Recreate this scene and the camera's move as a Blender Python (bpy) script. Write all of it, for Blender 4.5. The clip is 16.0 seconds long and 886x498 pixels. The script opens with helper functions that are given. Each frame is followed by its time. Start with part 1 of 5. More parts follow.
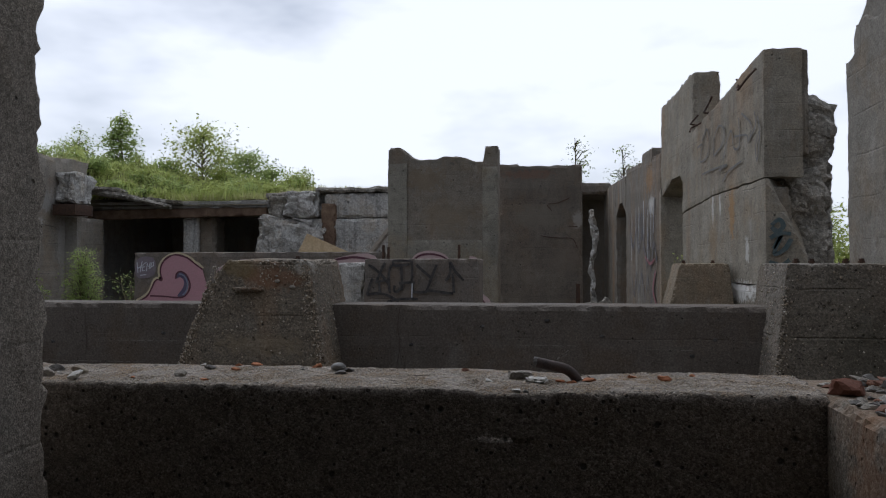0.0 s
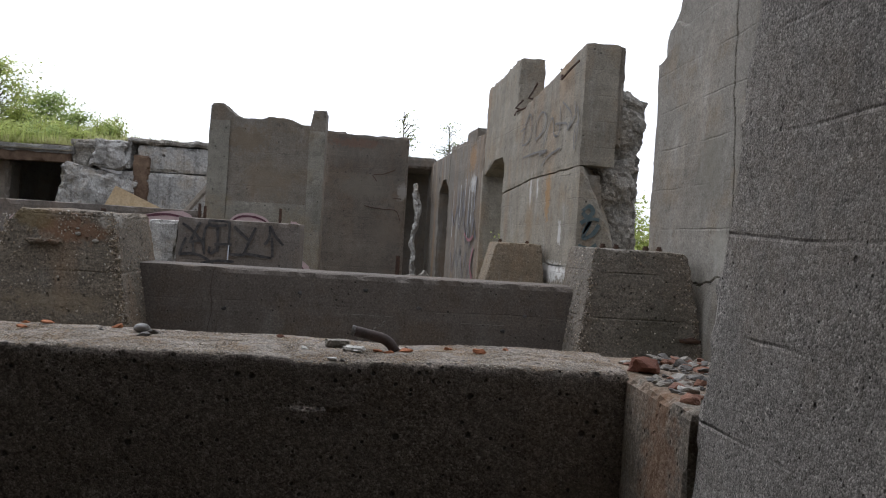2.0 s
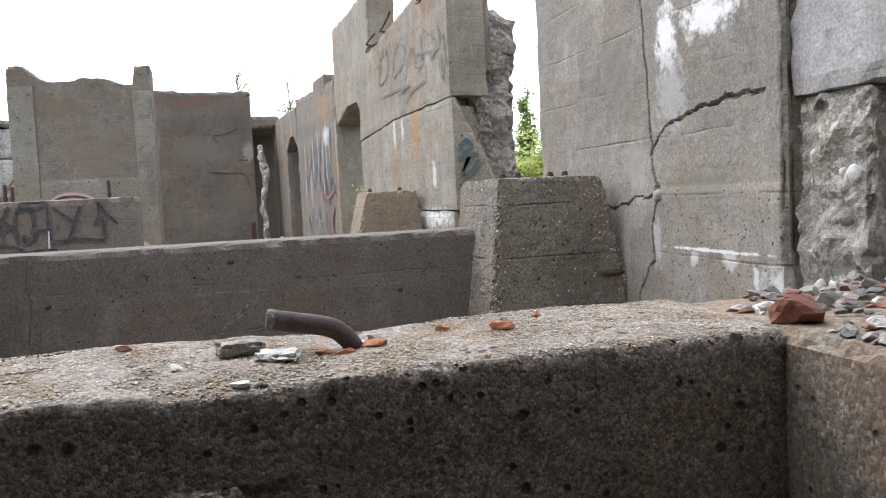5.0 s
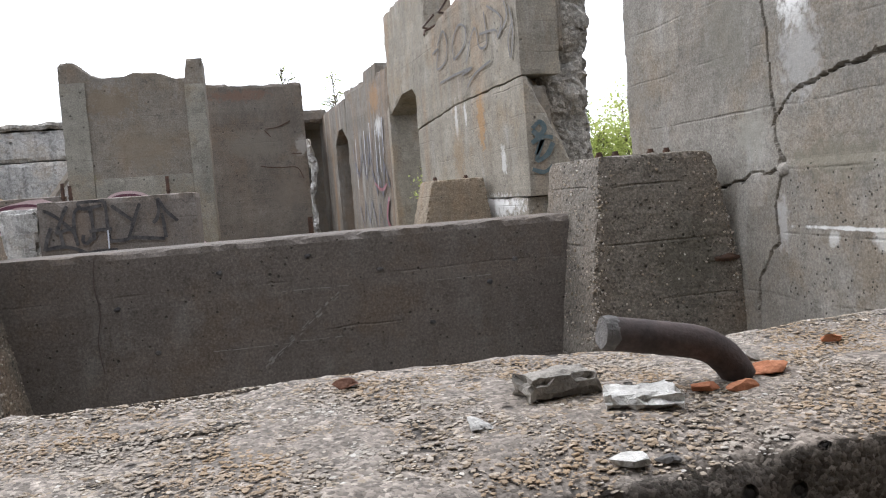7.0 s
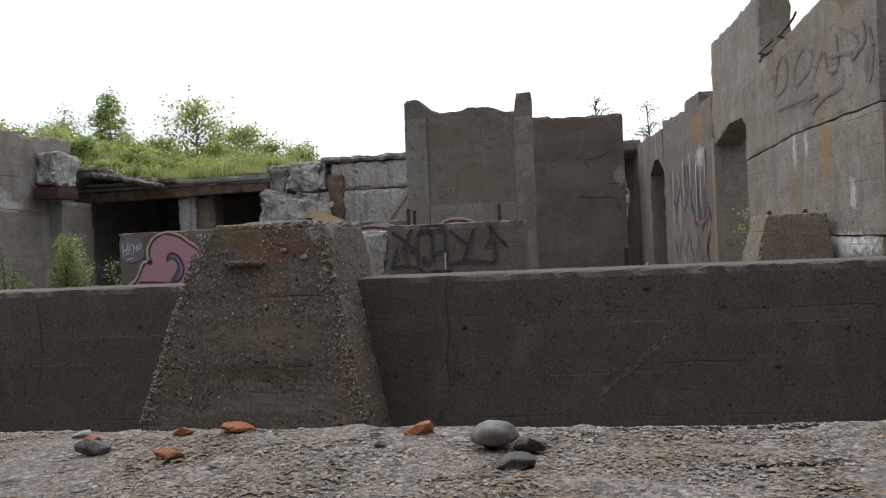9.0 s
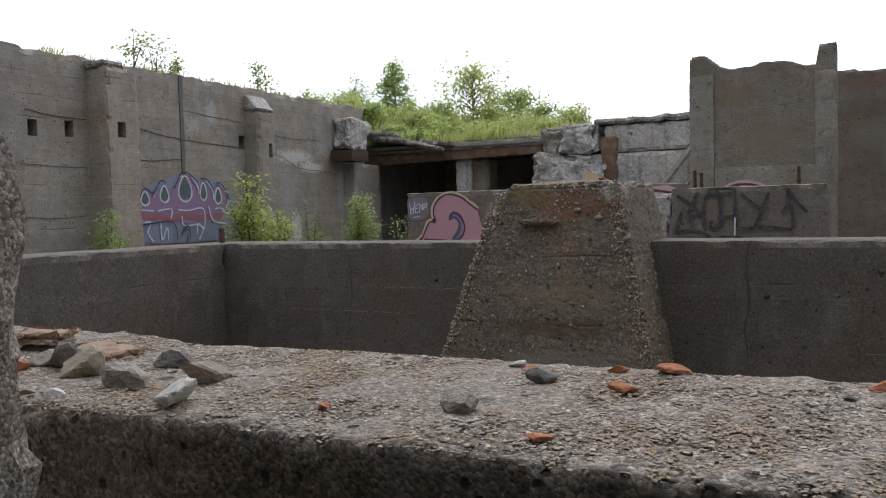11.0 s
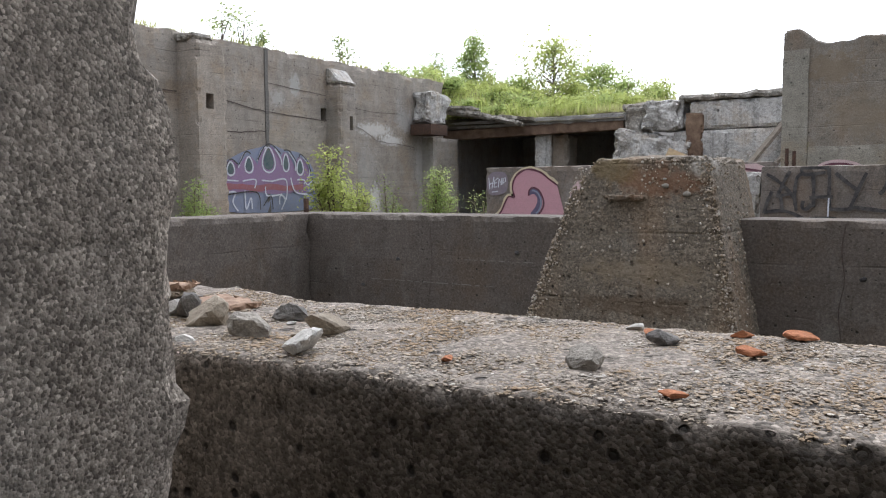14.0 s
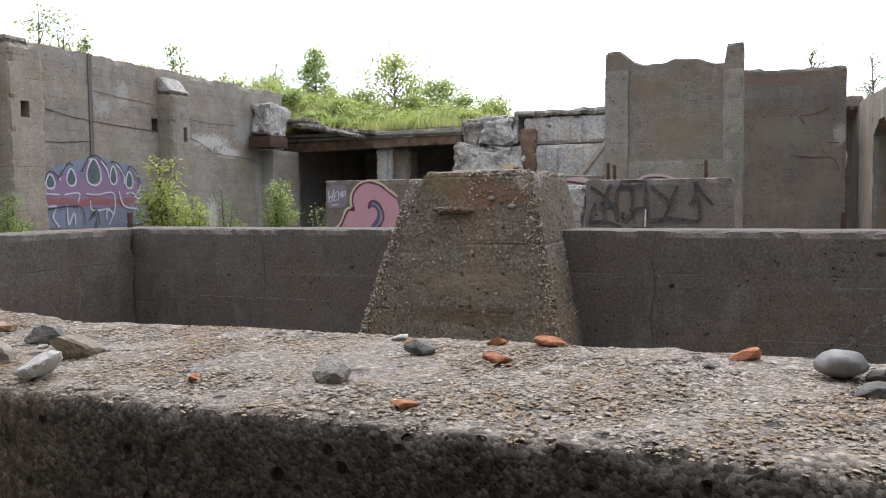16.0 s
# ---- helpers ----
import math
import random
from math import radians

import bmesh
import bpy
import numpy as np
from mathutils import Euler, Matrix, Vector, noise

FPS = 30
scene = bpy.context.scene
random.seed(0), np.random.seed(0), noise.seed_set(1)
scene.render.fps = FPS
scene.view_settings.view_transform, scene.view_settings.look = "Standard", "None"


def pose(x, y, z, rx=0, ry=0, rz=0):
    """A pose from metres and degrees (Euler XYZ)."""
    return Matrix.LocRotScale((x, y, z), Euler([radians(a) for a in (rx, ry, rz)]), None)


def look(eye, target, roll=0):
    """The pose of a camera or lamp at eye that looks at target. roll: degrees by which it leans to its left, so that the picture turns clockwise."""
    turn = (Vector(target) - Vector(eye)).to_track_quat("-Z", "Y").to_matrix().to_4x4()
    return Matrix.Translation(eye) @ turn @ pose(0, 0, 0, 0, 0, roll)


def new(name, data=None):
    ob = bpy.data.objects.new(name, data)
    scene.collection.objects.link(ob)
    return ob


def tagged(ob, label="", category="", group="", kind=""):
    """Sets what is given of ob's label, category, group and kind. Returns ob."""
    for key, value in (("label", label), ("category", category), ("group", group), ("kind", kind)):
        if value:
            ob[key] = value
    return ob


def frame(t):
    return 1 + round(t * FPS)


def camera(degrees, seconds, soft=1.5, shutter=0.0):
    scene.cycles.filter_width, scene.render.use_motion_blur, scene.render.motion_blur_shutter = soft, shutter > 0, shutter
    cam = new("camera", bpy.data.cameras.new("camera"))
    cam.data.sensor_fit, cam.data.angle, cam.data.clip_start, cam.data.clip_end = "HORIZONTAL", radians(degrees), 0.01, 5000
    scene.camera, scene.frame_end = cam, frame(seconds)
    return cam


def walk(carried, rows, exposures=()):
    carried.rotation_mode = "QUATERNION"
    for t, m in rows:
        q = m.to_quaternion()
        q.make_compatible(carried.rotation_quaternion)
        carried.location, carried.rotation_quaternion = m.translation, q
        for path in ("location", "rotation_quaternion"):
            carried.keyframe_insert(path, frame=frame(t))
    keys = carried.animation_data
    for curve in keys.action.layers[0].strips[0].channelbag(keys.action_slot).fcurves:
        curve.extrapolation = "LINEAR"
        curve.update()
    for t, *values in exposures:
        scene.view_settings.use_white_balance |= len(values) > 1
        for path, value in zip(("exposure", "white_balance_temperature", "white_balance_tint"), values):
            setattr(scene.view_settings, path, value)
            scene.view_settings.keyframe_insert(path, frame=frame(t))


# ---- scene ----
cam = camera(57.4, 16.0, soft=1.15)

PATH = [
    (0, (2.288, -7.576, 1.417), (1.985, -5.6, 1.446), -0.1),
    (0.5, (2.243, -7.59, 1.412), (2.06, -5.598, 1.39), 2.2),
    (1, (2.239, -7.583, 1.414), (2.181, -5.584, 1.39), 3.4),
    (1.5, (2.253, -7.563, 1.411), (2.301, -5.564, 1.384), 3.2),
    (2, (2.276, -7.518, 1.407), (2.413, -5.523, 1.375), 3.6),
    (2.5, (2.314, -7.366, 1.37), (2.57, -5.385, 1.281), 3.1),
    (3, (2.324, -7.115, 1.342), (2.645, -5.145, 1.218), 1.7),
    (3.5, (2.335, -6.875, 1.355), (2.702, -4.913, 1.222), -0.0),
    (6, (1.983, -5.973, 1.242), (2.516, -4.049, 1.114), -3.3),
    (6.5, (1.947, -5.796, 1.255), (2.386, -3.849, 1.129), -4.1),
    (7, (1.893, -5.715, 1.243), (2.295, -3.761, 1.099), -4.5),
    (7.5, (1.819, -5.728, 1.267), (2.125, -3.753, 1.178), -3.7),
    (8, (1.733, -5.727, 1.266), (1.864, -3.732, 1.239), -3.3),
    (8.5, (1.668, -5.739, 1.269), (1.557, -3.742, 1.233), -3.0),
    (9, (1.608, -5.757, 1.267), (1.292, -3.782, 1.241), -2.6),
    (9.5, (1.549, -5.774, 1.261), (1.063, -3.835, 1.218), -2.2),
    (10, (1.493, -5.788, 1.26), (0.854, -3.894, 1.199), -1.8),
    (12.5, (1.349, -5.861, 1.227), (0.195, -4.233, 1.099), -1.1),
    (13, (1.348, -5.867, 1.228), (0.198, -4.236, 1.09), -0.7),
    (13.5, (1.351, -5.863, 1.227), (0.233, -4.211, 1.08), -0.3),
    (14, (1.359, -5.853, 1.227), (0.277, -4.177, 1.078), -0.4),
    (14.5, (1.372, -5.839, 1.224), (0.337, -4.135, 1.077), -0.6),
    (15, (1.391, -5.82, 1.223), (0.429, -4.073, 1.074), -0.6),
    (15.5, (1.422, -5.809, 1.228), (0.554, -4.013, 1.087), -0.6),
    (16, (1.45, -5.797, 1.225), (0.701, -3.946, 1.105), -0.6),
]
walk(cam, [(t, look(eye, target, roll)) for t, eye, target, roll in PATH],
     [(0, -1.4, 5800, 11.5), (0.6, -1.33, 5800, 11.5), (1.5, -0.95, 5900, 12), (2.5, -0.4, 5950, 12.5), (3.5, 0.07, 5800, 12.5), (6, 0.53, 5980, 12.5), (7, 0.15, 5980, 12.5), (8, -0.18, 5980, 12.5), (9, -0.78, 5980, 12.5), (10, -0.78, 5980, 12.5), (12.5, -0.1, 5980, 12.5), (14, 0.03, 5980, 12.5), (16, 0.05, 5980, 12.5)])

# ---- light: a bright, thinly clouded sky, the sun behind the ruin ----
SUN_DIR = Vector((-0.28, 0.66, 0.86)).normalized()
world = bpy.data.worlds.new("sky")
scene.world = world
world.use_nodes = True
wn, wl = world.node_tree.nodes, world.node_tree.links
wn.clear()
w_out, w_bg = wn.new("ShaderNodeOutputWorld"), wn.new("ShaderNodeBackground")
w_sky, w_mix = wn.new("ShaderNodeTexSky"), wn.new("ShaderNodeMix")
w_co, w_map, w_noise, w_ramp = wn.new("ShaderNodeTexCoord"), wn.new("ShaderNodeMapping"), wn.new("ShaderNodeTexNoise"), wn.new("ShaderNodeValToRGB")
w_sky.sky_type, w_sky.sun_disc = "NISHITA", False
w_sky.sun_elevation = math.asin(SUN_DIR.z)
w_sky.sun_rotation = math.atan2(SUN_DIR.x, SUN_DIR.y)
w_sky.dust_density, w_sky.air_density = 0.8, 1.0
w_mix.data_type = "RGBA"
w_map.inputs["Scale"].default_value = (1.0, 1.0, 2.6)
w_noise.inputs["Scale"].default_value = 2.2
w_noise.inputs["Detail"].default_value = 5.0
w_noise.inputs["Roughness"].default_value = 0.55
w_ramp.color_ramp.elements[0].position, w_ramp.color_ramp.elements[1].position = 0.30, 0.52
w_ramp.color_ramp.elements[0].color, w_ramp.color_ramp.elements[1].color = (0.42, 0.42, 0.42, 1), (1, 1, 1, 1)
w_bg.inputs["Strength"].default_value = 0.11
wl.new(w_co.outputs["Generated"], w_map.inputs["Vector"])
wl.new(w_map.outputs["Vector"], w_noise.inputs["Vector"])
wl.new(w_noise.outputs["Fac"], w_ramp.inputs["Fac"])
wl.new(w_ramp.outputs["Color"], w_mix.inputs["Factor"])
wl.new(w_sky.outputs["Color"], w_mix.inputs[6])
# thin cloud, brightest round the hidden sun and dull on the far side of the sky
w_dot, w_rng, w_cloud = wn.new("ShaderNodeVectorMath"), wn.new("ShaderNodeMapRange"), wn.new("ShaderNodeMix")
w_dot.operation = "DOT_PRODUCT"
wl.new(w_co.outputs["Generated"], w_dot.inputs[0])
w_dot.inputs[1].default_value = SUN_DIR
w_rng.inputs["From Min"].default_value, w_rng.inputs["From Max"].default_value = -0.45, 0.75
w_rng.interpolation_type = "SMOOTHSTEP"
wl.new(w_dot.outputs["Value"], w_rng.inputs["Value"])
w_cloud.data_type = "RGBA"
w_cloud.inputs[6].default_value, w_cloud.inputs[7].default_value = (4.2, 4.5, 5.0, 1), (24.0, 24.0, 24.0, 1)
wl.new(w_rng.outputs["Result"], w_cloud.inputs["Factor"])
wl.new(w_cloud.outputs[2], w_mix.inputs[7])
wl.new(w_mix.outputs[2], w_bg.inputs["Color"])
wl.new(w_bg.outputs["Background"], w_out.inputs["Surface"])

sun = new("sun", bpy.data.lights.new("sun", "SUN"))
sun.data.energy, sun.data.angle, sun.data.color = 1.5, radians(14), (1.0, 0.96, 0.9)
sun.matrix_world = look(SUN_DIR * 40, (0, 0, 0))


# ---- materials ----
class Tree:
    """A small builder of shader trees, in world metres."""

    def __init__(self, name):
        self.mat = bpy.data.materials.new(name)
        self.mat.use_nodes = True
        self.n, self.l = self.mat.node_tree.nodes, self.mat.node_tree.links
        self.bsdf = self.n["Principled BSDF"]
        self.pos = self.n.new("ShaderNodeNewGeometry").outputs["Position"]

    def put(self, socket, value):
        if isinstance(value, bpy.types.NodeSocket):
            self.l.new(value, socket)
        else:
            socket.default_value = value

    def scaled(self, s):
        m = self.n.new("ShaderNodeMapping")
        m.inputs["Scale"].default_value = s
        self.l.new(self.pos, m.inputs["Vector"])
        return m.outputs["Vector"]

    def noise(self, scale, detail=4.0, rough=0.55, vec=None):
        k = self.n.new("ShaderNodeTexNoise")
        k.inputs["Scale"].default_value, k.inputs["Detail"].default_value, k.inputs["Roughness"].default_value = scale, detail, rough
        self.l.new(vec or self.pos, k.inputs["Vector"])
        return k.outputs["Fac"]

    def cells(self, scale, out="Color", vec=None, feature="F1"):
        k = self.n.new("ShaderNodeTexVoronoi")
        k.feature = feature
        k.inputs["Scale"].default_value = scale
        self.l.new(vec or self.pos, k.inputs["Vector"])
        if out != "Color":
            return k.outputs[out]
        one = self.n.new("ShaderNodeSeparateColor")
        self.l.new(k.outputs[out], one.inputs["Color"])
        return one.outputs["Red"]

    def ramp(self, fac, stops):
        k = self.n.new("ShaderNodeValToRGB")
        e = k.color_ramp.elements
        while len(e) < len(stops):
            e.new(0.5)
        for el, (p, c) in zip(e, stops):
            el.position = p
            el.color = (*c, 1) if isinstance(c, tuple) else (c, c, c, 1)
        self.put(k.inputs["Fac"], fac)
        return k.outputs["Color"]

    def mix(self, fac, a, b, mode="MIX"):
        k = self.n.new("ShaderNodeMix")
        k.data_type, k.blend_type = "RGBA", mode
        self.put(k.inputs["Factor"], fac)
        for s, v in ((6, a), (7, b)):
            self.put(k.inputs[s], (*v, 1) if isinstance(v, tuple) else v)
        return k.outputs[2]

    def math(self, op, a, b=0.0, c=0.0):
        k = self.n.new("ShaderNodeMath")
        k.operation = op
        for s, v in enumerate((a, b, c)):
            self.put(k.inputs[s], v)
        return k.outputs["Value"]

    def xyz(self):
        k = self.n.new("ShaderNodeSeparateXYZ")
        self.l.new(self.pos, k.inputs["Vector"])
        return k.outputs

    def blob(self, centre, radii, grain=13.0, soft=0.5):
        """1 inside a ragged patch round centre, 0 outside."""
        m = self.n.new("ShaderNodeMapping")
        m.vector_type = "POINT"
        m.inputs["Location"].default_value = [-c / r for c, r in zip(centre, radii)]
        m.inputs["Scale"].default_value = [1 / r for r in radii]
        self.l.new(self.pos, m.inputs["Vector"])
        k = self.n.new("ShaderNodeVectorMath")
        k.operation = "LENGTH"
        self.l.new(m.outputs["Vector"], k.inputs[0])
        d = self.math("ADD", k.outputs["Value"], self.math("MULTIPLY", self.math("SUBTRACT", self.noise(grain, 5, 0.65), 0.5), 2.3))
        return self.math("SUBTRACT", 1.0, self.math("SMOOTH_MIN", self.math("MAXIMUM", self.math("DIVIDE", self.math("SUBTRACT", d, 1 - soft), soft), 0.0), 1.0, 0.05))

    def finish(self, colour, rough=0.9, bumps=(), metal=0.0, spec=0.3):
        self.put(self.bsdf.inputs["Base Color"], colour)
        self.put(self.bsdf.inputs["Roughness"], rough)
        self.bsdf.inputs["Metallic"].default_value = metal
        self.bsdf.inputs["Specular IOR Level"].default_value = spec
        normal = None
        for height, dist in bumps:
            b = self.n.new("ShaderNodeBump")
            b.inputs["Distance"].default_value = dist
            b.inputs["Strength"].default_value = 1.0
            self.l.new(height, b.inputs["Height"])
            if normal:
                self.l.new(normal, b.inputs["Normal"])
            normal = b.outputs["Normal"]
        if normal:
            self.l.new(normal, self.bsdf.inputs["Normal"])
        return self.mat


def concrete(name, base=(0.30, 0.285, 0.25), stone=0.35, scale=75.0, board=0.17, boards=0.5, rust=0.0, pale=0.25, dark=0.35, blobs=(), bump=0.004, drip=0.25, holes=0.0):
    """Old cast concrete. stone: how far the aggregate shows; scale: its cells per metre; boards: marks of the form
    boards; drip: how far stains run down; holes: share of air holes, drawn by bump and by shade painted into the
    colour.
    """
    t = Tree(name)
    x, y, z = t.xyz()
    big = t.noise(0.55, 5, 0.6)
    mid = t.noise(4.5, 6, 0.65)
    fine = t.noise(55, 4, 0.7)
    run = 1.6 - 1.3 * drip
    streak = t.noise(1.0, 6, 0.68, t.scaled((1.5 + 4 * drip, 1.5 + 4 * drip, run)))
    c = t.mix(t.ramp(big, [(0.35, 0.0), (0.68, 1.0)]), tuple(v * 0.82 for v in base), tuple(v * 1.14 for v in base))
    c = t.mix(t.ramp(mid, [(0.4, 0.0), (0.75, 0.6)]), c, tuple(v * 0.55 for v in base))
    blotch = t.noise(1.25, 7, 0.72)
    c = t.mix(t.ramp(blotch, [(0.5, 0.0), (0.62, 0.55)]), c, (base[0] * 0.95, base[1] * 0.78, base[2] * 0.58))
    c = t.mix(t.ramp(t.noise(1.9, 7, 0.7), [(0.52, 0.0), (0.6, 0.4), (0.75, 0.6)]), c, tuple(v * 1.3 for v in base))
    c = t.mix(t.ramp(t.noise(9, 6, 0.75), [(0.56, 0.0), (0.66, 0.6)]), c, tuple(v * 0.4 for v in base))
    c = t.mix(t.math("MULTIPLY", t.ramp(streak, [(0.5, 0.0), (0.72, 1.0)]), dark), c, (0.075, 0.07, 0.06))
    c = t.mix(t.math("MULTIPLY", t.ramp(t.noise(1.0, 6, 0.7, t.scaled((2.6, 2.6, run * 0.9))), [(0.55, 0.0), (0.7, 1.0)]), pale), c, (0.55, 0.54, 0.51))
    if rust:
        r = t.math("MULTIPLY", t.ramp(t.noise(1.0, 4, 0.6, t.scaled((1.7, 1.7, run * 0.45))), [(0.5, 0.0), (0.68, 1.0)]), rust)
        c = t.mix(r, c, (0.36, 0.19, 0.075))
    # form boards: a line every board metres, uneven and broken
    level = t.math("DIVIDE", t.math("ADD", z, t.math("MULTIPLY", t.noise(1.6, 4), 0.05)), board)
    edge = t.math("ABSOLUTE", t.math("SUBTRACT", t.math("FRACT", level), 0.5))
    line = t.math("MULTIPLY", t.ramp(edge, [(0.47, 0.0), (0.497, 1.0)]), t.ramp(t.noise(1.0, 4, 0.65, t.scaled((1.3, 1.3, 5.0))), [(0.47, 0.0), (0.66, 1.0)]))
    c = t.mix(t.math("MULTIPLY", line, boards), c, tuple(v * 0.42 for v in base))
    tone = t.cells(1.0, "Color", t.scaled((0.001, 0.001, 1 / board)))
    c = t.mix(boards * 0.16, c, t.ramp(tone, [(0.2, (0.18, 0.17, 0.15)), (0.9, (0.42, 0.40, 0.36))]))
    # the grain of the boards, and sand washed out between them
    grain = t.noise(1.0, 5, 0.7, t.scaled((1.4, 1.4, 26.0)))
    c = t.mix(t.math("MULTIPLY", t.ramp(grain, [(0.48, 0.0), (0.7, 1.0)]), boards * 0.4), c, tuple(v * 0.55 for v in base))
    c = t.mix(t.math("MULTIPLY", t.ramp(t.noise(1.0, 4, 0.6, t.scaled((2.1, 2.1, 18.0))), [(0.6, 0.0), (0.72, 1.0)]), boards * 0.35), c, tuple(min(0.7, v * 1.7) for v in base))
    # aggregate
    warped = t.cells(scale, "Color")
    grains = t.ramp(warped, [(0.0, tuple(v * 0.22 for v in base)), (0.3, tuple(v * 0.6 for v in base)), (0.55, base), (0.8, tuple(v * 1.35 for v in base)), (1.0, tuple(min(0.75, v * 2.2) for v in base))])
    show = t.math("MULTIPLY", t.ramp(t.noise(2.3, 5, 0.7), [(0.3, 0.45), (0.65, 1.0)]), stone)
    c = t.mix(show, c, grains)
    # pits and holes: the shade inside them is mixed into the base colour
    pits = t.ramp(t.cells(scale * 0.2, "Distance"), [(0.10, 1.0), (0.22, 0.0)])
    pit = t.math("MULTIPLY", pits, t.ramp(t.cells(scale * 0.2, "Color"), [(0.86, 0.0), (0.9, 1.0)]))
    c = t.mix(t.math("MULTIPLY", pit, 0.75), c, (0.05, 0.046, 0.04))
    if holes:
        for cells_a, wide in ((24, 0.3), (46, 0.34)):
            h_one = t.math("MULTIPLY", t.ramp(t.cells(cells_a, "Distance"), [(wide * 0.55, 1.0), (wide, 0.0)]), t.ramp(t.cells(cells_a, "Color"), [(1 - holes, 0.0), (1.04 - holes, 1.0)]))
            pit = t.math("MAXIMUM", pit, h_one)
            c = t.mix(t.math("MULTIPLY", h_one, 0.85), c, (0.03, 0.027, 0.025))
    elif stone > 0.6:
        hole = t.math("MULTIPLY", t.ramp(t.cells(24, "Distance"), [(0.12, 1.0), (0.3, 0.0)]), t.ramp(t.cells(24, "Color"), [(0.66, 0.0), (0.72, 1.0)]))
        pit = t.math("MAXIMUM", pit, hole)
        c = t.mix(t.math("MULTIPLY", hole, 0.7), c, (0.05, 0.046, 0.04))
    c = t.mix(0.5, c, t.ramp(fine, [(0.28, 0.15), (0.72, 0.9)]), "OVERLAY")
    c = t.mix(t.math("MULTIPLY", t.ramp(t.noise(scale * 1.7, 2, 0.5), [(0.58, 0.0), (0.68, 1.0)]), min(1.0, stone * 0.8)), c, tuple(v * 0.2 for v in base))
    for centre, radii, colour, amount in blobs:
        c = t.mix(t.math("MULTIPLY", t.blob(centre, radii), amount), c, colour)
    h = t.math("ADD", t.math("MULTIPLY", t.cells(scale, "Distance"), -0.3 * stone), t.math("MULTIPLY", fine, 0.6))
    h2 = t.math("SUBTRACT", t.math("SUBTRACT", t.math("MULTIPLY", mid, 0.8), t.math("MULTIPLY", line, boards)), t.math("MULTIPLY", pit, 0.8))
    return t.finish(c, 0.93, [(h2, bump * 2.5), (h, bump)], spec=0.2)


def simple(name, a, b, scale, rough=0.8, bump=0.002, metal=0.0, fine=None):
    t = Tree(name)
    f = t.noise(scale, 5, 0.65)
    c = t.mix(t.ramp(f, [(0.3, 0.0), (0.7, 1.0)]), a, b)
    g = t.noise(fine or scale * 7, 3, 0.6)
    c = t.mix(0.4, c, t.ramp(g, [(0.25, 0.25), (0.75, 0.8)]), "OVERLAY")
    return t.finish(c, rough, [(t.math("ADD", f, t.math("MULTIPLY", g, 0.4)), bump)], metal)


def leafy(name, dark, light, dry):
    t = Tree(name)
    k = t.n.new("ShaderNodeNewGeometry").outputs["Random Per Island"]
    c = t.ramp(k, [(0.0, dark), (0.55, light), (0.93, light), (1.0, dry)])
    c = t.mix(t.ramp(t.noise(1.2, 3), [(0.35, 0.0), (0.7, 0.6)]), c, dark)
    t.finish(c, 0.55, spec=0.3)
    tr = t.n.new("ShaderNodeBsdfTranslucent")
    t.put(tr.inputs["Color"], t.mix(0.5, c, (0.58, 0.62, 0.24)))
    add = t.n.new("ShaderNodeMixShader")
    add.inputs["Fac"].default_value = 0.6
    t.l.new(t.bsdf.outputs["BSDF"], add.inputs[1])
    t.l.new(tr.outputs["BSDF"], add.inputs[2])
    t.l.new(add.outputs["Shader"], t.n["Material Output"].inputs["Surface"])
    return t.mat


WHITE, RUST, MOSS, GREY = (0.74, 0.73, 0.70), (0.33, 0.15, 0.05), (0.12, 0.13, 0.045), (0.42, 0.41, 0.39)
M_BEAM = concrete("concrete exposed aggregate", (0.225, 0.195, 0.165), 0.8, 210, boards=0.0, pale=0.1, dark=0.15, bump=0.004, holes=0.17)
M_NEAR = concrete("concrete rough near wall", (0.285, 0.262, 0.236), 0.8, 260, 0.21, 0.85, pale=0.2, dark=0.25, bump=0.003, holes=0.012)
M_COLUMN = concrete("concrete coarse warm wall", (0.262, 0.232, 0.195), 0.8, 320, 0.3, 0.4, rust=0.25, pale=0.2, dark=0.3, bump=0.0028, holes=0.015)
M_RETURN = concrete("concrete rust stained", (0.195, 0.168, 0.136), 0.5, 150, boards=0.1, rust=0.3, bump=0.004,
                    blobs=[((3.0, -5.5, 0.75), (0.3, 0.16, 0.42), (0.24, 0.10, 0.035), 0.35), ((3.0, -5.38, 1.02), (0.3, 0.25, 0.1), (0.2, 0.11, 0.055), 0.3)])
M_MID = concrete("concrete pit wall", (0.122, 0.104, 0.090), 0.24, 95, 0.36, 0.45, pale=0.12, dark=0.35, holes=0.05)
M_PED = concrete("concrete pedestal brown", (0.172, 0.146, 0.114), 0.5, 85, 0.47, 0.55, rust=0.4, pale=0.2, dark=0.5, bump=0.008, holes=0.1,
                 blobs=[((-0.36, -0.5, 1.27), (0.36, 0.3, 0.13), (0.20, 0.105, 0.06), 0.65), ((-0.08, -0.5, 1.36), (0.12, 0.3, 0.08), (0.42, 0.40, 0.36), 0.8), ((-0.7, -0.5, 1.35), (0.2, 0.3, 0.12), (0.16, 0.12, 0.06), 0.7),
                        ((-0.45, -0.55, 0.66), (0.55, 0.3, 0.12), (0.24, 0.19, 0.13), 0.5), ((-0.5, -0.6, 0.42), (0.6, 0.3, 0.1), (0.10, 0.07, 0.045), 0.6), ((-0.3, -0.6, 0.2), (0.7, 0.3, 0.1), (0.22, 0.20, 0.17), 0.45)])
